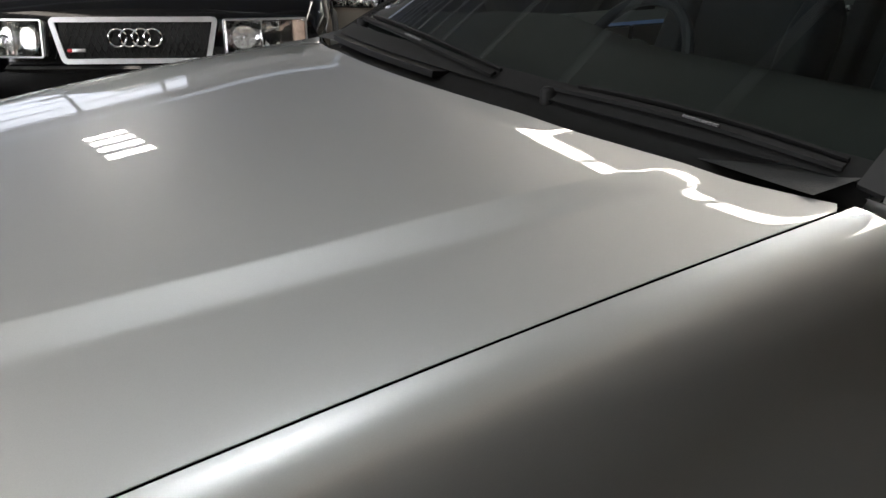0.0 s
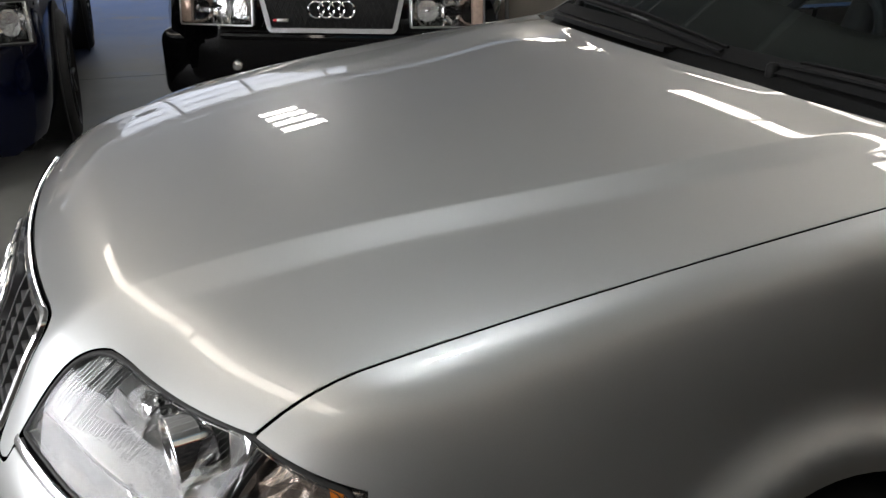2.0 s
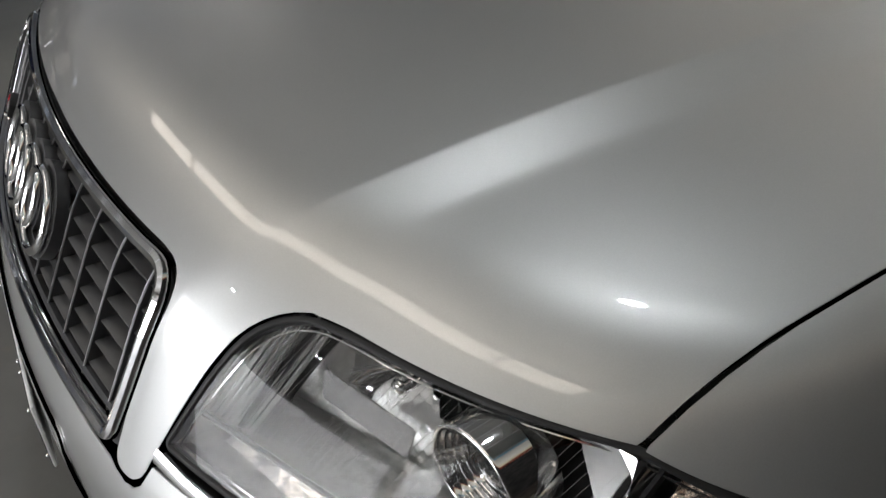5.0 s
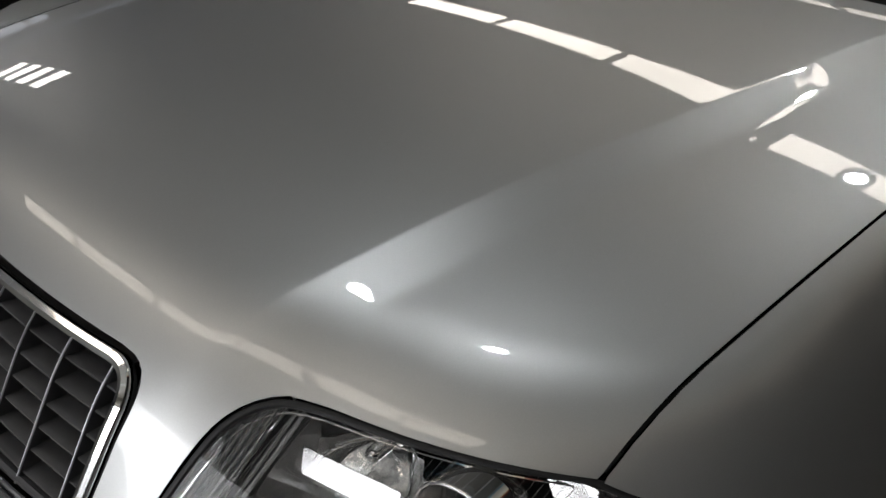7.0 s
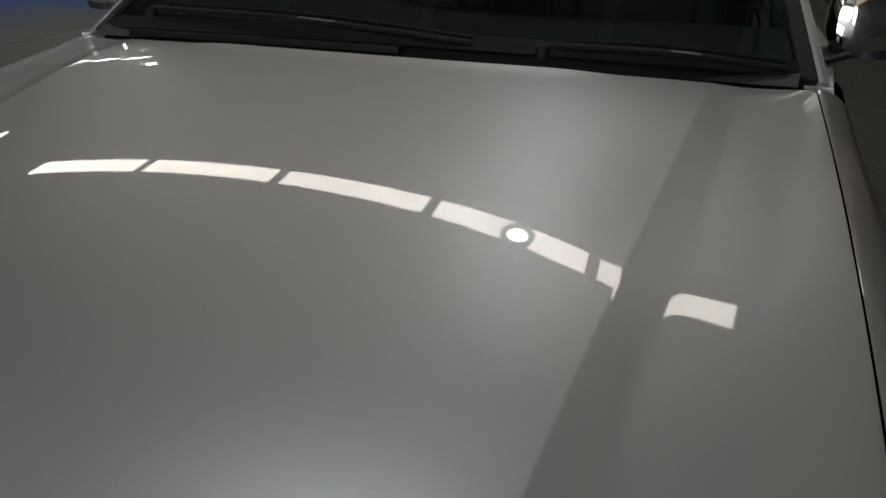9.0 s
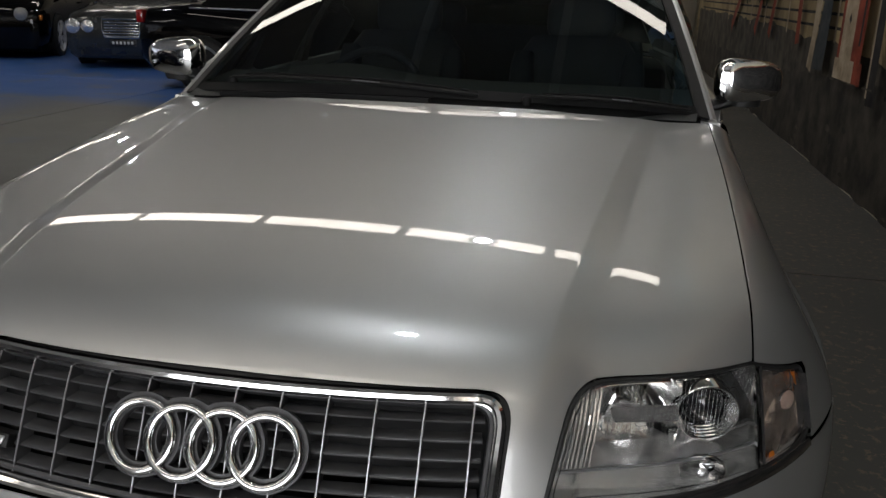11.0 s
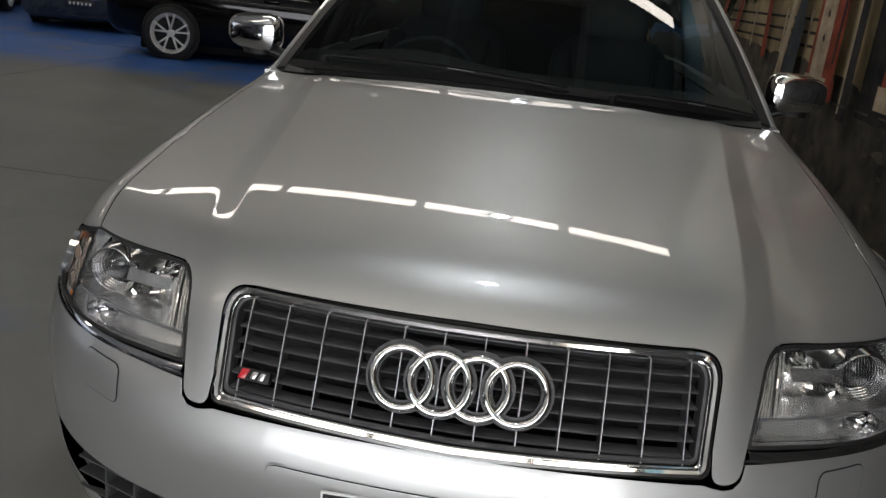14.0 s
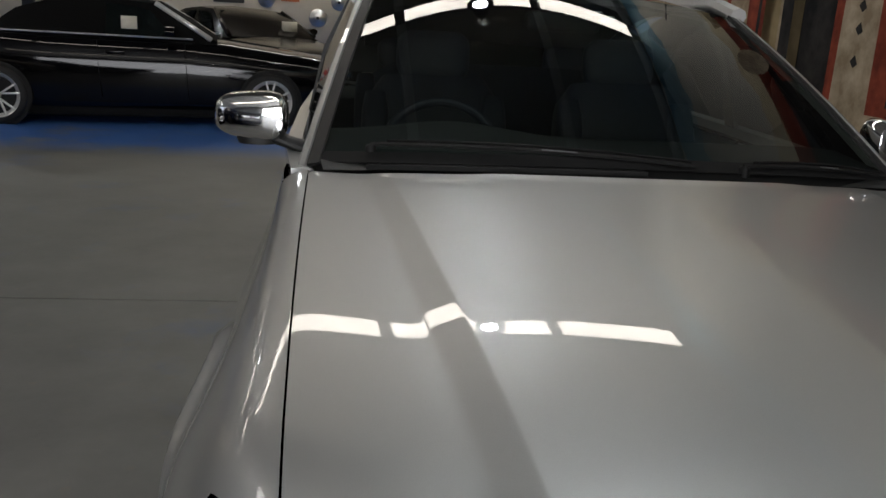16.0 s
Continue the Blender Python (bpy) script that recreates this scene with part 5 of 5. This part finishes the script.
for r in (0.3, 0.62):
    for k in range(24):
        a, b2 = 2 * math.pi * k / 24, 2 * math.pi * (k + 1) / 24
        stroke("fan_hoop", (7.26 + r * math.cos(a), 3.42 + r * math.sin(a)), (7.26 + r * math.cos(b2), 3.42 + r * math.sin(b2)), 0.035, P_BLACK)
stroke("vane", (7.26, 3.42), (6.3, 3.5), 0.05, P_BLACK, 0.22)
daub("painted_barrel", [(6.25, 0.72), (6.15, 1.2), (5.98, 1.75), (5.86, 1.2), (5.92, 0.72)], P_BLUE, 7, 0.01)
stroke("bare_trunk", (6.35, 0.70), (6.12, 1.9), 0.16, P_BONE, 0.10)
for a, b2 in (((6.1, 1.8), (5.5, 3.0)), ((6.12, 1.9), (6.7, 2.9)), ((5.8, 2.4), (5.2, 2.6)), ((6.4, 2.4), (7.0, 3.3)), ((5.5, 3.0), (4.9, 3.6)), ((5.6, 2.8), (5.9, 3.8))):
    stroke("bare_branch", a, b2, 0.06, P_BLACK, 0.025)
for y, w, up in ((5.22, 0.44, 0.05), (3.72, 0.52, 0.10)):
    daub("pump_side", [(y - w * 0.62, 0.72 + up), (y - w * 0.62, 2.3), (y + w * 0.72, 2.3), (y + w * 0.72, 0.72 + up)], P_RED, 8)
    daub("pump_face", [(y - w * 0.10, 0.76 + up), (y - w * 0.06, 2.2), (y + w * 0.56, 2.2), (y + w * 0.58, 0.76 + up)], P_BONE, 9)
    daub("pump_plinth", [(y - w * 0.72, 0.66 + up), (y - w * 0.72, 0.80 + up), (y + w * 0.80, 0.80 + up), (y + w * 0.80, 0.66 + up)], P_BONE, 10)
    daub("plinth_side", [(y - w * 0.74, 0.655 + up), (y - w * 0.74, 0.80 + up), (y - w * 0.30, 0.80 + up), (y - w * 0.30, 0.655 + up)], P_RED, 10)
    for z in (1.05, 1.22, 1.34, 1.5, 1.85):
        daub("pump_mark", [(y + w * 0.17, z + up), (y + w * 0.23, z + up + 0.05), (y + w * 0.31, z + up + 0.015), (y + w * 0.24, z + up - 0.02)], P_BLACK)
    stroke("pump_hose", (y - w * 0.5, 1.9), (y - w * 0.45, 0.95), 0.04, P_BLACK)
    daub("pump_globe", [(y + 0.2 * math.cos(a), 2.52 + 0.22 * math.sin(a)) for a in np.linspace(0, 6.28, 18)[:-1]], P_BONE)
stroke("painted_pole", (4.62, 0.62), (4.66, 2.6), 0.14, P_BLACK)
stroke("pole_light", (4.70, 0.66), (4.73, 2.6), 0.03, P_BONE)
daub("sign_board", [(3.16, 0.92), (3.16, 1.60), (2.86, 1.70), (2.56, 1.60), (2.56, 0.92)], P_BLACK)
P_GOLD = paint("mural_gold", (0.16, 0.13, 0.04), (0.30, 0.25, 0.09), 8)
daub("sign_arch", [(3.00, 1.30), (2.98, 1.46), (2.86, 1.56), (2.72, 1.46), (2.70, 1.30)], P_GOLD)
for z, h, w in ((1.23, 0.055, 0.13), (1.13, 0.06, 0.12), (0.99, 0.03, 0.15)):
    daub("sign_bar", [(2.86 - w, z - h / 2), (2.86 - w, z + h / 2), (2.86 + w, z + h / 2), (2.86 + w, z - h / 2)], P_GOLD)
for a, b2 in (((3.20, 0.56), (2.98, 0.88)), ((2.98, 0.88), (2.72, 0.88)), ((2.72, 0.88), (2.58, 0.54)), ((2.98, 0.88), (2.86, 0.50)), ((3.20, 0.56), (2.58, 0.52)), ((2.84, 0.84), (2.76, 0.52))):
    stroke("stand_leg", a, b2, 0.022, P_BLACK)
for k in range(9):
    y = 6.0 - 0.4 * k
    stroke("painted_kerb", (y, 0.69 + 0.008 * k), (y - 0.22 - 0.02 * (k % 3), 0.693 + 0.008 * k), 0.012, P_YARD)
for k in range(46):
    rnd = random.Random(900 + k)
    cy, cz, r = rnd.uniform(-2, 6.5), rnd.uniform(0.06, 0.55), rnd.uniform(0.01, 0.10)
    n = rnd.randint(5, 9)
    daub("paint_patch", [(cy + r * rnd.uniform(0.5, 1.6) * math.cos(6.283 * q / n), cz + r * 0.55 * rnd.uniform(0.3, 1.0) * math.sin(6.283 * q / n)) for q in range(n)], rnd.choice([P_YARD, P_YARD, P_BLACK, P_YARD, P_BONE if r < 0.02 else P_YARD]))


# ---- the other cars ----
def ring_at(y, w, z0, z1):
    """A section through a car's body: flat floor, upright flanks, a soft shoulder and a gently arched top."""
    h = z1 - z0
    half = [(0.0, z0), (0.55, z0), (0.86, z0 + 0.01), (0.955, z0 + 0.10 * h), (0.985, z0 + 0.24 * h), (1.0, z0 + 0.46 * h), (0.995, z0 + 0.66 * h), (0.975, z0 + 0.80 * h),
            (0.94, z0 + 0.905 * h), (0.88, z0 + 0.962 * h), (0.72, z1 - 0.004), (0.38, z1 + 0.012), (0.0, z1 + 0.018)]
    return [(w * x, y, z) for x, z in half] + [(-w * x, y, z) for x, z in half[-2:0:-1]]


def parked_car(name, label, paint_mat, at, length=4.7, width=0.89, hood=0.80, belt=0.92, roof=1.40, boot=0.92, cabin=(1.25, 1.95, 3.25, 4.0), wheelbase=2.7, front=0.88, soft_top=None, spokes=5, group="parked cars", alloy=ALLOY, tyre=0.33):
    car = empty(name, label, "car", group)
    L, W = length, width
    st = [(0.0, 0.80, 0.20, hood - 0.22), (0.05, 0.92, 0.15, hood - 0.12), (0.18, 0.97, 0.15, hood - 0.05), (0.5, 0.99, 0.17, hood), (cabin[0] - 0.1, 1.0, 0.17, hood + 0.10), (cabin[0] + 0.3, 1.0, 0.17, belt),
          (cabin[2], 1.0, 0.17, belt + 0.02), (cabin[3], 0.99, 0.18, boot + 0.02), (L - 0.45, 0.97, 0.19, boot), (L - 0.12, 0.93, 0.24, boot - 0.04), (L - 0.02, 0.84, 0.30, boot - 0.14), (L, 0.66, 0.38, boot - 0.3)]
    part("body", loft_bm([ring_at(y, W * w, a, b) for y, w, a, b in st]), paint_mat, car)
    # matt black block added below the body to deepen the shade under it
    part("underbody_shade", block_bm((-W * 0.84, 0.35, 0.085), (W * 0.84, L - 0.4, 0.22), 0.03), MATT, car)
    c0, c1, c2, c3 = cabin
    gl = [(c0, 0.80, belt - 0.02), (c0 + (c1 - c0) * 0.5, 0.80, (belt + roof) / 2), (c1, 0.74, roof - 0.03), ((c1 + c2) / 2, 0.73, roof), (c2, 0.71, roof - 0.04), ((c2 + c3) / 2, 0.74, (belt + roof) / 2 + 0.05), (c3, 0.76, belt)]
    def house(shrink):
        rows = []
        for y, w, z in gl:
            base = belt - 0.05
            top = max(z - shrink, base + 0.02)
            wt = W * w * (1 - 0.12 * (top - base) / (roof - base))
            rows.append([(-W * 0.90, y, base), (-(W * 0.90 * 0.55 + wt * 0.45), y, base + (top - base) * 0.45), (-wt, y, top - 0.04 * (top - base)), (-wt * 0.7, y, top), (0, y, top + 0.012), (wt * 0.7, y, top),
                         (wt, y, top - 0.04 * (top - base)), ((W * 0.90 * 0.55 + wt * 0.45), y, base + (top - base) * 0.45), (W * 0.90, y, base)])
        return rows
    part("cabin", loft_bm(house(0.0), False, False), soft_top or paint_mat, car, "black fabric hood" if soft_top else "")
    # glass laid on the cabin, slightly proud
    dark = GLASS_DARK
    def pane(nm, pts):
        bm = bmesh.new()
        vs = [bm.verts.new(p) for p in pts]
        face = bm.faces.new(vs)
        bmesh.ops.extrude_face_region(bm, geom=[face])
        part(nm, bm, dark, car, smooth=False)
    wt = W * 0.735 * 0.89
    pane("windscreen", [(-W * 0.76, c0 + 0.10, belt + 0.03), (W * 0.76, c0 + 0.10, belt + 0.03), (wt * 0.92, c1 - 0.05, roof - 0.055), (-wt * 0.92, c1 - 0.05, roof - 0.055)][::-1])
    for s in (1, -1):
        x_lo, x_hi = s * (W * 0.90 + 0.004), s * (wt + 0.030)
        pane("side_window", [(x_lo, c0 + 0.45, belt + 0.01), (x_hi, c1 + 0.08, roof - 0.10), (x_hi, (c1 + c2) / 2 - 0.03, roof - 0.07), (x_lo, (c1 + c2) / 2 - 0.03, belt + 0.01)])
        if not soft_top:
            pane("side_window", [(x_lo, (c1 + c2) / 2 + 0.05, belt + 0.01), (x_hi, (c1 + c2) / 2 + 0.05, roof - 0.07), (x_hi, c2 - 0.02, roof - 0.11), (x_lo, c2 + 0.22, belt + 0.02)])
        part("sill_trim", sweep_bm([(s * (W * 0.905), c0 + 0.25, belt), (s * (W * 0.915), (c0 + c3) / 2, belt + 0.01), (s * W * 0.905, c3, belt + 0.02)], round_section(0.010, 6)), SATIN, car)
        part("pillar", sweep_bm([(s * W * 0.86, c0 + 0.06, belt), (s * (wt + 0.012), c1, roof - 0.045)], round_section(0.028, 8)), ALLOY if soft_top else paint_mat, car)
        part("mirror", loft_bm([[(s * (W + 0.10 + 0.085 * math.cos(t)), c0 + 0.42 + d, belt + 0.07 + 0.055 * math.sin(t)) for t in np.linspace(0, 6.2832, 14, endpoint=False)] for d in (0.0, 0.05, 0.09)]), paint_mat, car)
        for y in (front, front + wheelbase):
            part("wheel_arch", turned_bm([(tyre + 0.042, 0.006), (tyre + 0.042, 0.012), (tyre + 0.025, 0.014), (0.0001, 0.008)], 32, m=Matrix.Translation((s * (W * 0.985), y, tyre)) @ pose(0, 0, 0, 0, 90 * s, 0)), DARK, car)
            road_wheel("wheel", tyre, 0.20, spokes, car, pose(s * (W * 0.925), y, tyre, 0, 90 * s, 0), "alloy wheel with black tyre", alloy)
        for y in ((c0 + 0.30), (c1 + c2) / 2 + 0.02):
            part("door_gap", sweep_bm([(s * (W + 0.002), y, 0.30), (s * (W + 0.004), y + 0.02, 0.6), (s * (W * 0.955), y + 0.03, belt - 0.04)], round_section(0.003, 5)), DARK, car)
        part("door_handle", block_bm((s * (W + 0.012) - 0.012, (c1 + c2) / 2 - 0.22, belt - 0.17), (s * (W + 0.012) + 0.012, (c1 + c2) / 2 - 0.04, belt - 0.14), 0.008), paint_mat, car)
        part("tail_lamp", block_bm((s * W * 0.80 - 0.12, L - 0.10, boot - 0.22), (s * W * 0.80 + 0.12, L - 0.008, boot - 0.06), 0.03), TAIL, car)
    car.matrix_basis = at
    return car


GLASS_DARK = material("dark_car_glass", (0.015, 0.02, 0.02), 0.05, coat=0.6, vary=0.2, scale=2)
TAIL = material("tail_lamp_red", (0.30, 0.01, 0.01), 0.15, coat=0.8, vary=0.1)
SOFT = material("black_canvas", (0.005, 0.005, 0.005), 0.9, spec=0.1, vary=0.2, scale=60, bump=0.2, bump_scale=400)
GREY_PAINT = material("charcoal_paint", (0.05, 0.053, 0.055), 0.22, 0.4, 1.0, vary=0.15, scale=3)
WINE_PAINT = material("dark_brown_paint", (0.010, 0.0085, 0.0075), 0.14, spec=0.4, coat=0.0, vary=0.15, scale=3)
PALE_PAINT = material("pale_gold_paint", (0.42, 0.38, 0.33), 0.3, 0.6, 1.0, vary=0.05, scale=3)


def face_lamp(car, x, z, w, h, y, name="headlight", turn=0.0, rim=BLACK):
    lamp = part(name, block_bm((-w, 0.0, -h), (w, 0.05, h), 0.012, 3), REFLECTOR, car, "clear rectangular headlight")
    lamp.matrix_basis = pose(x, y, z, -8, 0, turn)
    for cx, wide in ((-w * 0.52, w * 0.42), (w * 0.12, w * 0.20), (w * 0.62, w * 0.28)):
        rows = [[(cx + wide * u, -0.024 + 0.045 * (1 - u * u) * (1 - v * v), h * 0.92 * v) for u in np.linspace(-1, 1, 11)] for v in np.linspace(-1, 1, 7)]
        part("reflector_cell", loft_bm(rows, False, False), MIRROR, lamp)
    part("bulb", turned_bm([(h * 0.16, -0.02), (h * 0.15, 0.018), (0.0001, 0.022)], 14, m=pose(-w * 0.52, 0, 0, 90)), MIRROR, lamp)
    cover = part("lens", block_bm((-w * 0.985, -0.034, -h * 0.97), (w * 0.985, -0.029, h * 0.97), 0.002, 1), LENS, lamp)
    cover.visible_shadow = False
    for k in range(9):
        part("lens_rib", block_bm((-w * 0.9 + w * 0.225 * k - 0.0012, -0.0365, -h * 0.9), (-w * 0.9 + w * 0.225 * k + 0.0012, -0.033, h * 0.9)), LENS, lamp)
    part("lamp_rim", sweep_bm([(q[0], -0.028, q[1]) for q in rounded([(-w, -h), (w, -h), (w, h), (-w, h)], 0.012, 4)], round_section(0.005, 6), True, up=Vector((0, -1, 0))), rim, lamp)
    return lamp


# black saloon whose grille faces the silver one
black = parked_car("black_saloon", "black saloon with a pale-framed mesh grille facing out", BLACK_PAINT, Matrix.Identity(4), width=1.0, hood=0.85, belt=0.98, roof=1.43, boot=0.98, alloy=GUNMETAL)
gm = part("mesh_grille", block_bm((-0.36, 0.0, -0.085), (0.36, 0.03, 0.085), 0.006), DARK, black, "black mesh grille in a pale frame")
gm.matrix_basis = pose(0, -0.022, 0.602, -6)
part("pale_frame", sweep_bm([(q[0], -0.006, q[1]) for q in rounded([(-0.39, 0.10), (0.39, 0.10), (0.345, -0.10), (-0.345, -0.10)], 0.02, 5)],
                            [(-0.013, -0.01), (-0.013, 0.006), (0.013, 0.006), (0.013, -0.01)], True, up=Vector((0, -1, 0))), SATIN, gm)
bm = bmesh.new()
for k in range(22):
    x = -0.35 + 0.7 * k / 21
    for q in (1, -1):
        sweep_bm([(x - 0.04 * q, -0.004, -0.085), (x + 0.04 * q, -0.004, 0.085)], [(-0.002, -0.002), (0.002, -0.002), (0.002, 0.002), (-0.002, 0.002)], up=Vector((0, -1, 0)), bm=bm)
tagged(part("mesh", bm, BLACK, gm), kind="stuff")
for i in range(4):
    part("ring", sweep_bm([(-0.084 + 0.056 * i + 0.043 * math.cos(a), -0.014, 0.012 + 0.043 * math.sin(a)) for a in np.linspace(0, 2 * math.pi, 28, endpoint=False)], round_section(0.006, 8), True, up=Vector((0, -1, 0))), CHROME, gm)
part("badge", block_bm((-0.32, -0.016, -0.055), (-0.24, -0.004, -0.038), 0.003), SATIN, gm)
part("red_field", block_bm((-0.325, -0.018, -0.055), (-0.302, -0.004, -0.038), 0.003), RED, gm)
for s in (1, -1):
    lamp = face_lamp(black, s * 0.632, 0.612, 0.205, 0.088, 0.003, turn=s * 8, rim=SATIN)
    part("corner_indicator", block_bm((s * 0.168 - 0.032, -0.036, -0.078), (s * 0.168 + 0.032, 0.03, 0.078), 0.012), bpy.data.materials["peach_lamp_cap"], lamp, "peach corner indicator")
    part("fog_lamp", turned_bm([(0.03, 0.0), (0.025, 0.02), (0.0001, 0.024)], 18, m=Matrix.Translation((s * 0.55, 0.0, 0.30)) @ pose(0, 0, 0, 90)), REFLECTOR, black)
part("bumper", block_bm((-0.99, 0.015, 0.105), (0.99, 0.50, 0.495), 0.07, 4), BLACK_PAINT, black)
part("lip", sweep_bm([(-0.80, 0.10, 0.465), (-0.6, 0.0, 0.465), (0, -0.03, 0.465), (0.6, 0.0, 0.465), (0.80, 0.10, 0.465)], round_section(0.020, 8)), BLACK_PAINT, black)
part("bonnet_label", block_bm((-0.16, 0.40, 0.862), (0.10, 0.60, 0.868), 0.003), material("paper_card", (0.7, 0.66, 0.55), 0.7, vary=0.06), black)
black.matrix_basis = pose(-3.17, 1.45, 0, 0, 0, 68)

blue = parked_car("blue_saloon", "dark blue car parked beside the black saloon", BLUE_PAINT, Matrix.Identity(4), hood=0.86, belt=0.98, roof=1.5, boot=1.0, alloy=BLACK)
for s in (1, -1):
    face_lamp(blue, s * 0.66, 0.72, 0.20, 0.085, 0.0, turn=s * 12)
    part("fog_lamp", turned_bm([(0.045, 0.0), (0.04, 0.02), (0.0001, 0.024)], 18, m=Matrix.Translation((s * 0.58, 0.03, 0.36)) @ pose(0, 0, 0, 90)), REFLECTOR, blue)
part("grille_bar", block_bm((-0.40, -0.01, 0.70), (0.40, 0.06, 0.725), 0.008), CHROME, blue)
for k in range(4):
    part("intake_slat", block_bm((-0.55, 0.0, 0.28 + 0.035 * k), (0.55, 0.03, 0.292 + 0.035 * k), 0.003), BLACK, blue)
pl = part("number_plate", block_bm((-0.186, -0.03, 0.27), (0.186, -0.018, 0.36), 0.003), SHADED_PLATE, blue, "pale number plate, its colour darkened for shade, with dark marks")
for k in range(6):
    part("character_bar", block_bm((-0.155 + 0.054 * k, -0.033, 0.295), (-0.125 + 0.054 * k, -0.029, 0.345)), PLATE_BLACK, pl)
blue.matrix_basis = pose(-2.42, -0.87, 0, 0, 0, 88)

# pale car past the black one, seen by its wheel and flank
pale = parked_car("pale_saloon", "pale gold car parked behind the black saloon", PALE_PAINT, Matrix.Identity(4), hood=0.80, belt=0.92)
for s in (1, -1):
    face_lamp(pale, s * 0.60, 0.64, 0.16, 0.07, 0.01, turn=s * 10)
pale.matrix_basis = pose(-4.22, 3.78, 0, 0, 0, 69)

# black soft-top seen from its side
conv = parked_car("black_convertible", "black convertible with its fabric hood up and multi-spoke wheels", BLACK_PAINT, Matrix.Identity(4), length=4.46, width=0.92, hood=0.80, belt=0.93, roof=1.33, boot=0.98,
                  cabin=(1.46, 2.09, 3.14, 3.80), wheelbase=2.75, front=0.90, soft_top=SOFT, spokes=5, tyre=0.30)
for s in (1, -1):
    face_lamp(conv, s * 0.62, 0.64, 0.16, 0.06, 0.01, turn=s * 10)
part("window_card", block_bm((-0.795, 2.27, 1.01), (-0.790, 2.43, 1.14)), bpy.data.materials["paper_card"], conv)
conv.matrix_basis = pose(-0.78, 9.92, 0, 0, 0, 97.7)

# twin-lamp saloon and an old limousine behind
merc = parked_car("dark_saloon", "charcoal grey saloon with four round headlamps and a chrome grille", GREY_PAINT, Matrix.Identity(4), hood=0.84, belt=0.95, roof=1.44, boot=0.98)
for s in (1, -1):
    for x, r in ((0.70, 0.100), (0.49, 0.085)):
        part("round_lamp", turned_bm([(r, -0.05), (r, 0.02), (r * 0.92, 0.035), (r * 0.5, 0.03), (0.0001, 0.045)], 24, m=Matrix.Translation((s * x, 0.025, 0.60)) @ pose(0, 0, 0, 90)), REFLECTOR, merc)
        part("lamp_ring", turned_bm([(r * 1.06, 0.0), (r * 1.06, 0.03), (r * 0.94, 0.038), (r * 0.9, 0.03)], 24, m=Matrix.Translation((s * x, 0.025, 0.60)) @ pose(0, 0, 0, 90)), CHROME, merc)
for k in range(6):
    part("grille_slat", block_bm((-0.25 + 0.003 * k, -0.045, 0.47 + 0.038 * k - 0.006), (0.25 - 0.003 * k, 0.06, 0.47 + 0.038 * k + 0.006), 0.003), CHROME, merc)
part("grille_shell", sweep_bm([(-0.24, -0.04, 0.45), (-0.27, -0.04, 0.57), (-0.26, -0.03, 0.71), (0.26, -0.03, 0.71), (0.27, -0.04, 0.57), (0.24, -0.04, 0.45)], round_section(0.014, 8), True, up=Vector((0, -1, 0))), CHROME, merc)
pl = part("number_plate", block_bm((-0.186, -0.03, 0.33), (0.186, -0.015, 0.42), 0.003), PLATE_BLACK, merc, "black number plate")
for k in range(6):
    part("character_bar", block_bm((-0.15 + 0.054 * k, -0.033, 0.355), (-0.12 + 0.054 * k, -0.029, 0.395)), PLATE_WHITE, pl)
part("window_card", block_bm((0.32, 1.42, 1.02), (0.62, 1.50, 1.16)), bpy.data.materials["paper_card"], merc)
merc.matrix_basis = pose(-6.45, 10.4, 0, 0, 0, 14)

limo = parked_car("old_limousine", "dark old limousine with chrome trim", BLACK_PAINT, Matrix.Identity(4), length=5.2, width=0.93, hood=0.92, belt=1.0, roof=1.5, boot=1.0)
for s in (1, -1):
    part("round_lamp", turned_bm([(0.10, -0.05), (0.10, 0.02), (0.09, 0.035), (0.0001, 0.045)], 24, m=Matrix.Translation((s * 0.62, 0.0, 0.70)) @ pose(0, 0, 0, 90)), SMOKY, limo)
    part("side_marker", block_bm((s * 0.86 - 0.03, 0.10, 0.60), (s * 0.86 + 0.03, 0.2, 0.68), 0.01), AMBER, limo)
part("tall_grille", block_bm((-0.28, -0.06, 0.42), (0.28, 0.1, 0.86), 0.015), CHROME, limo)
limo.matrix_basis = pose(-9.2, 10.9, 0, 0, 0, 20)

coupe = parked_car("brown_coupe", "dark brown coupe with a card behind its windscreen", WINE_PAINT, Matrix.Identity(4), length=4.4, width=0.90, hood=0.76, belt=0.90, roof=1.30, boot=0.92, cabin=(1.15, 1.9, 2.9, 3.8))
for s in (1, -1):
    face_lamp(coupe, s * 0.62, 0.60, 0.15, 0.05, 0.01, turn=s * 10)
part("window_card", block_bm((0.25, 1.30, 0.96), (0.50, 1.36, 1.12)), bpy.data.materials["paper_card"], coupe)
coupe.matrix_basis = pose(-1.15, 11.9, 0, 0, 0, 38)
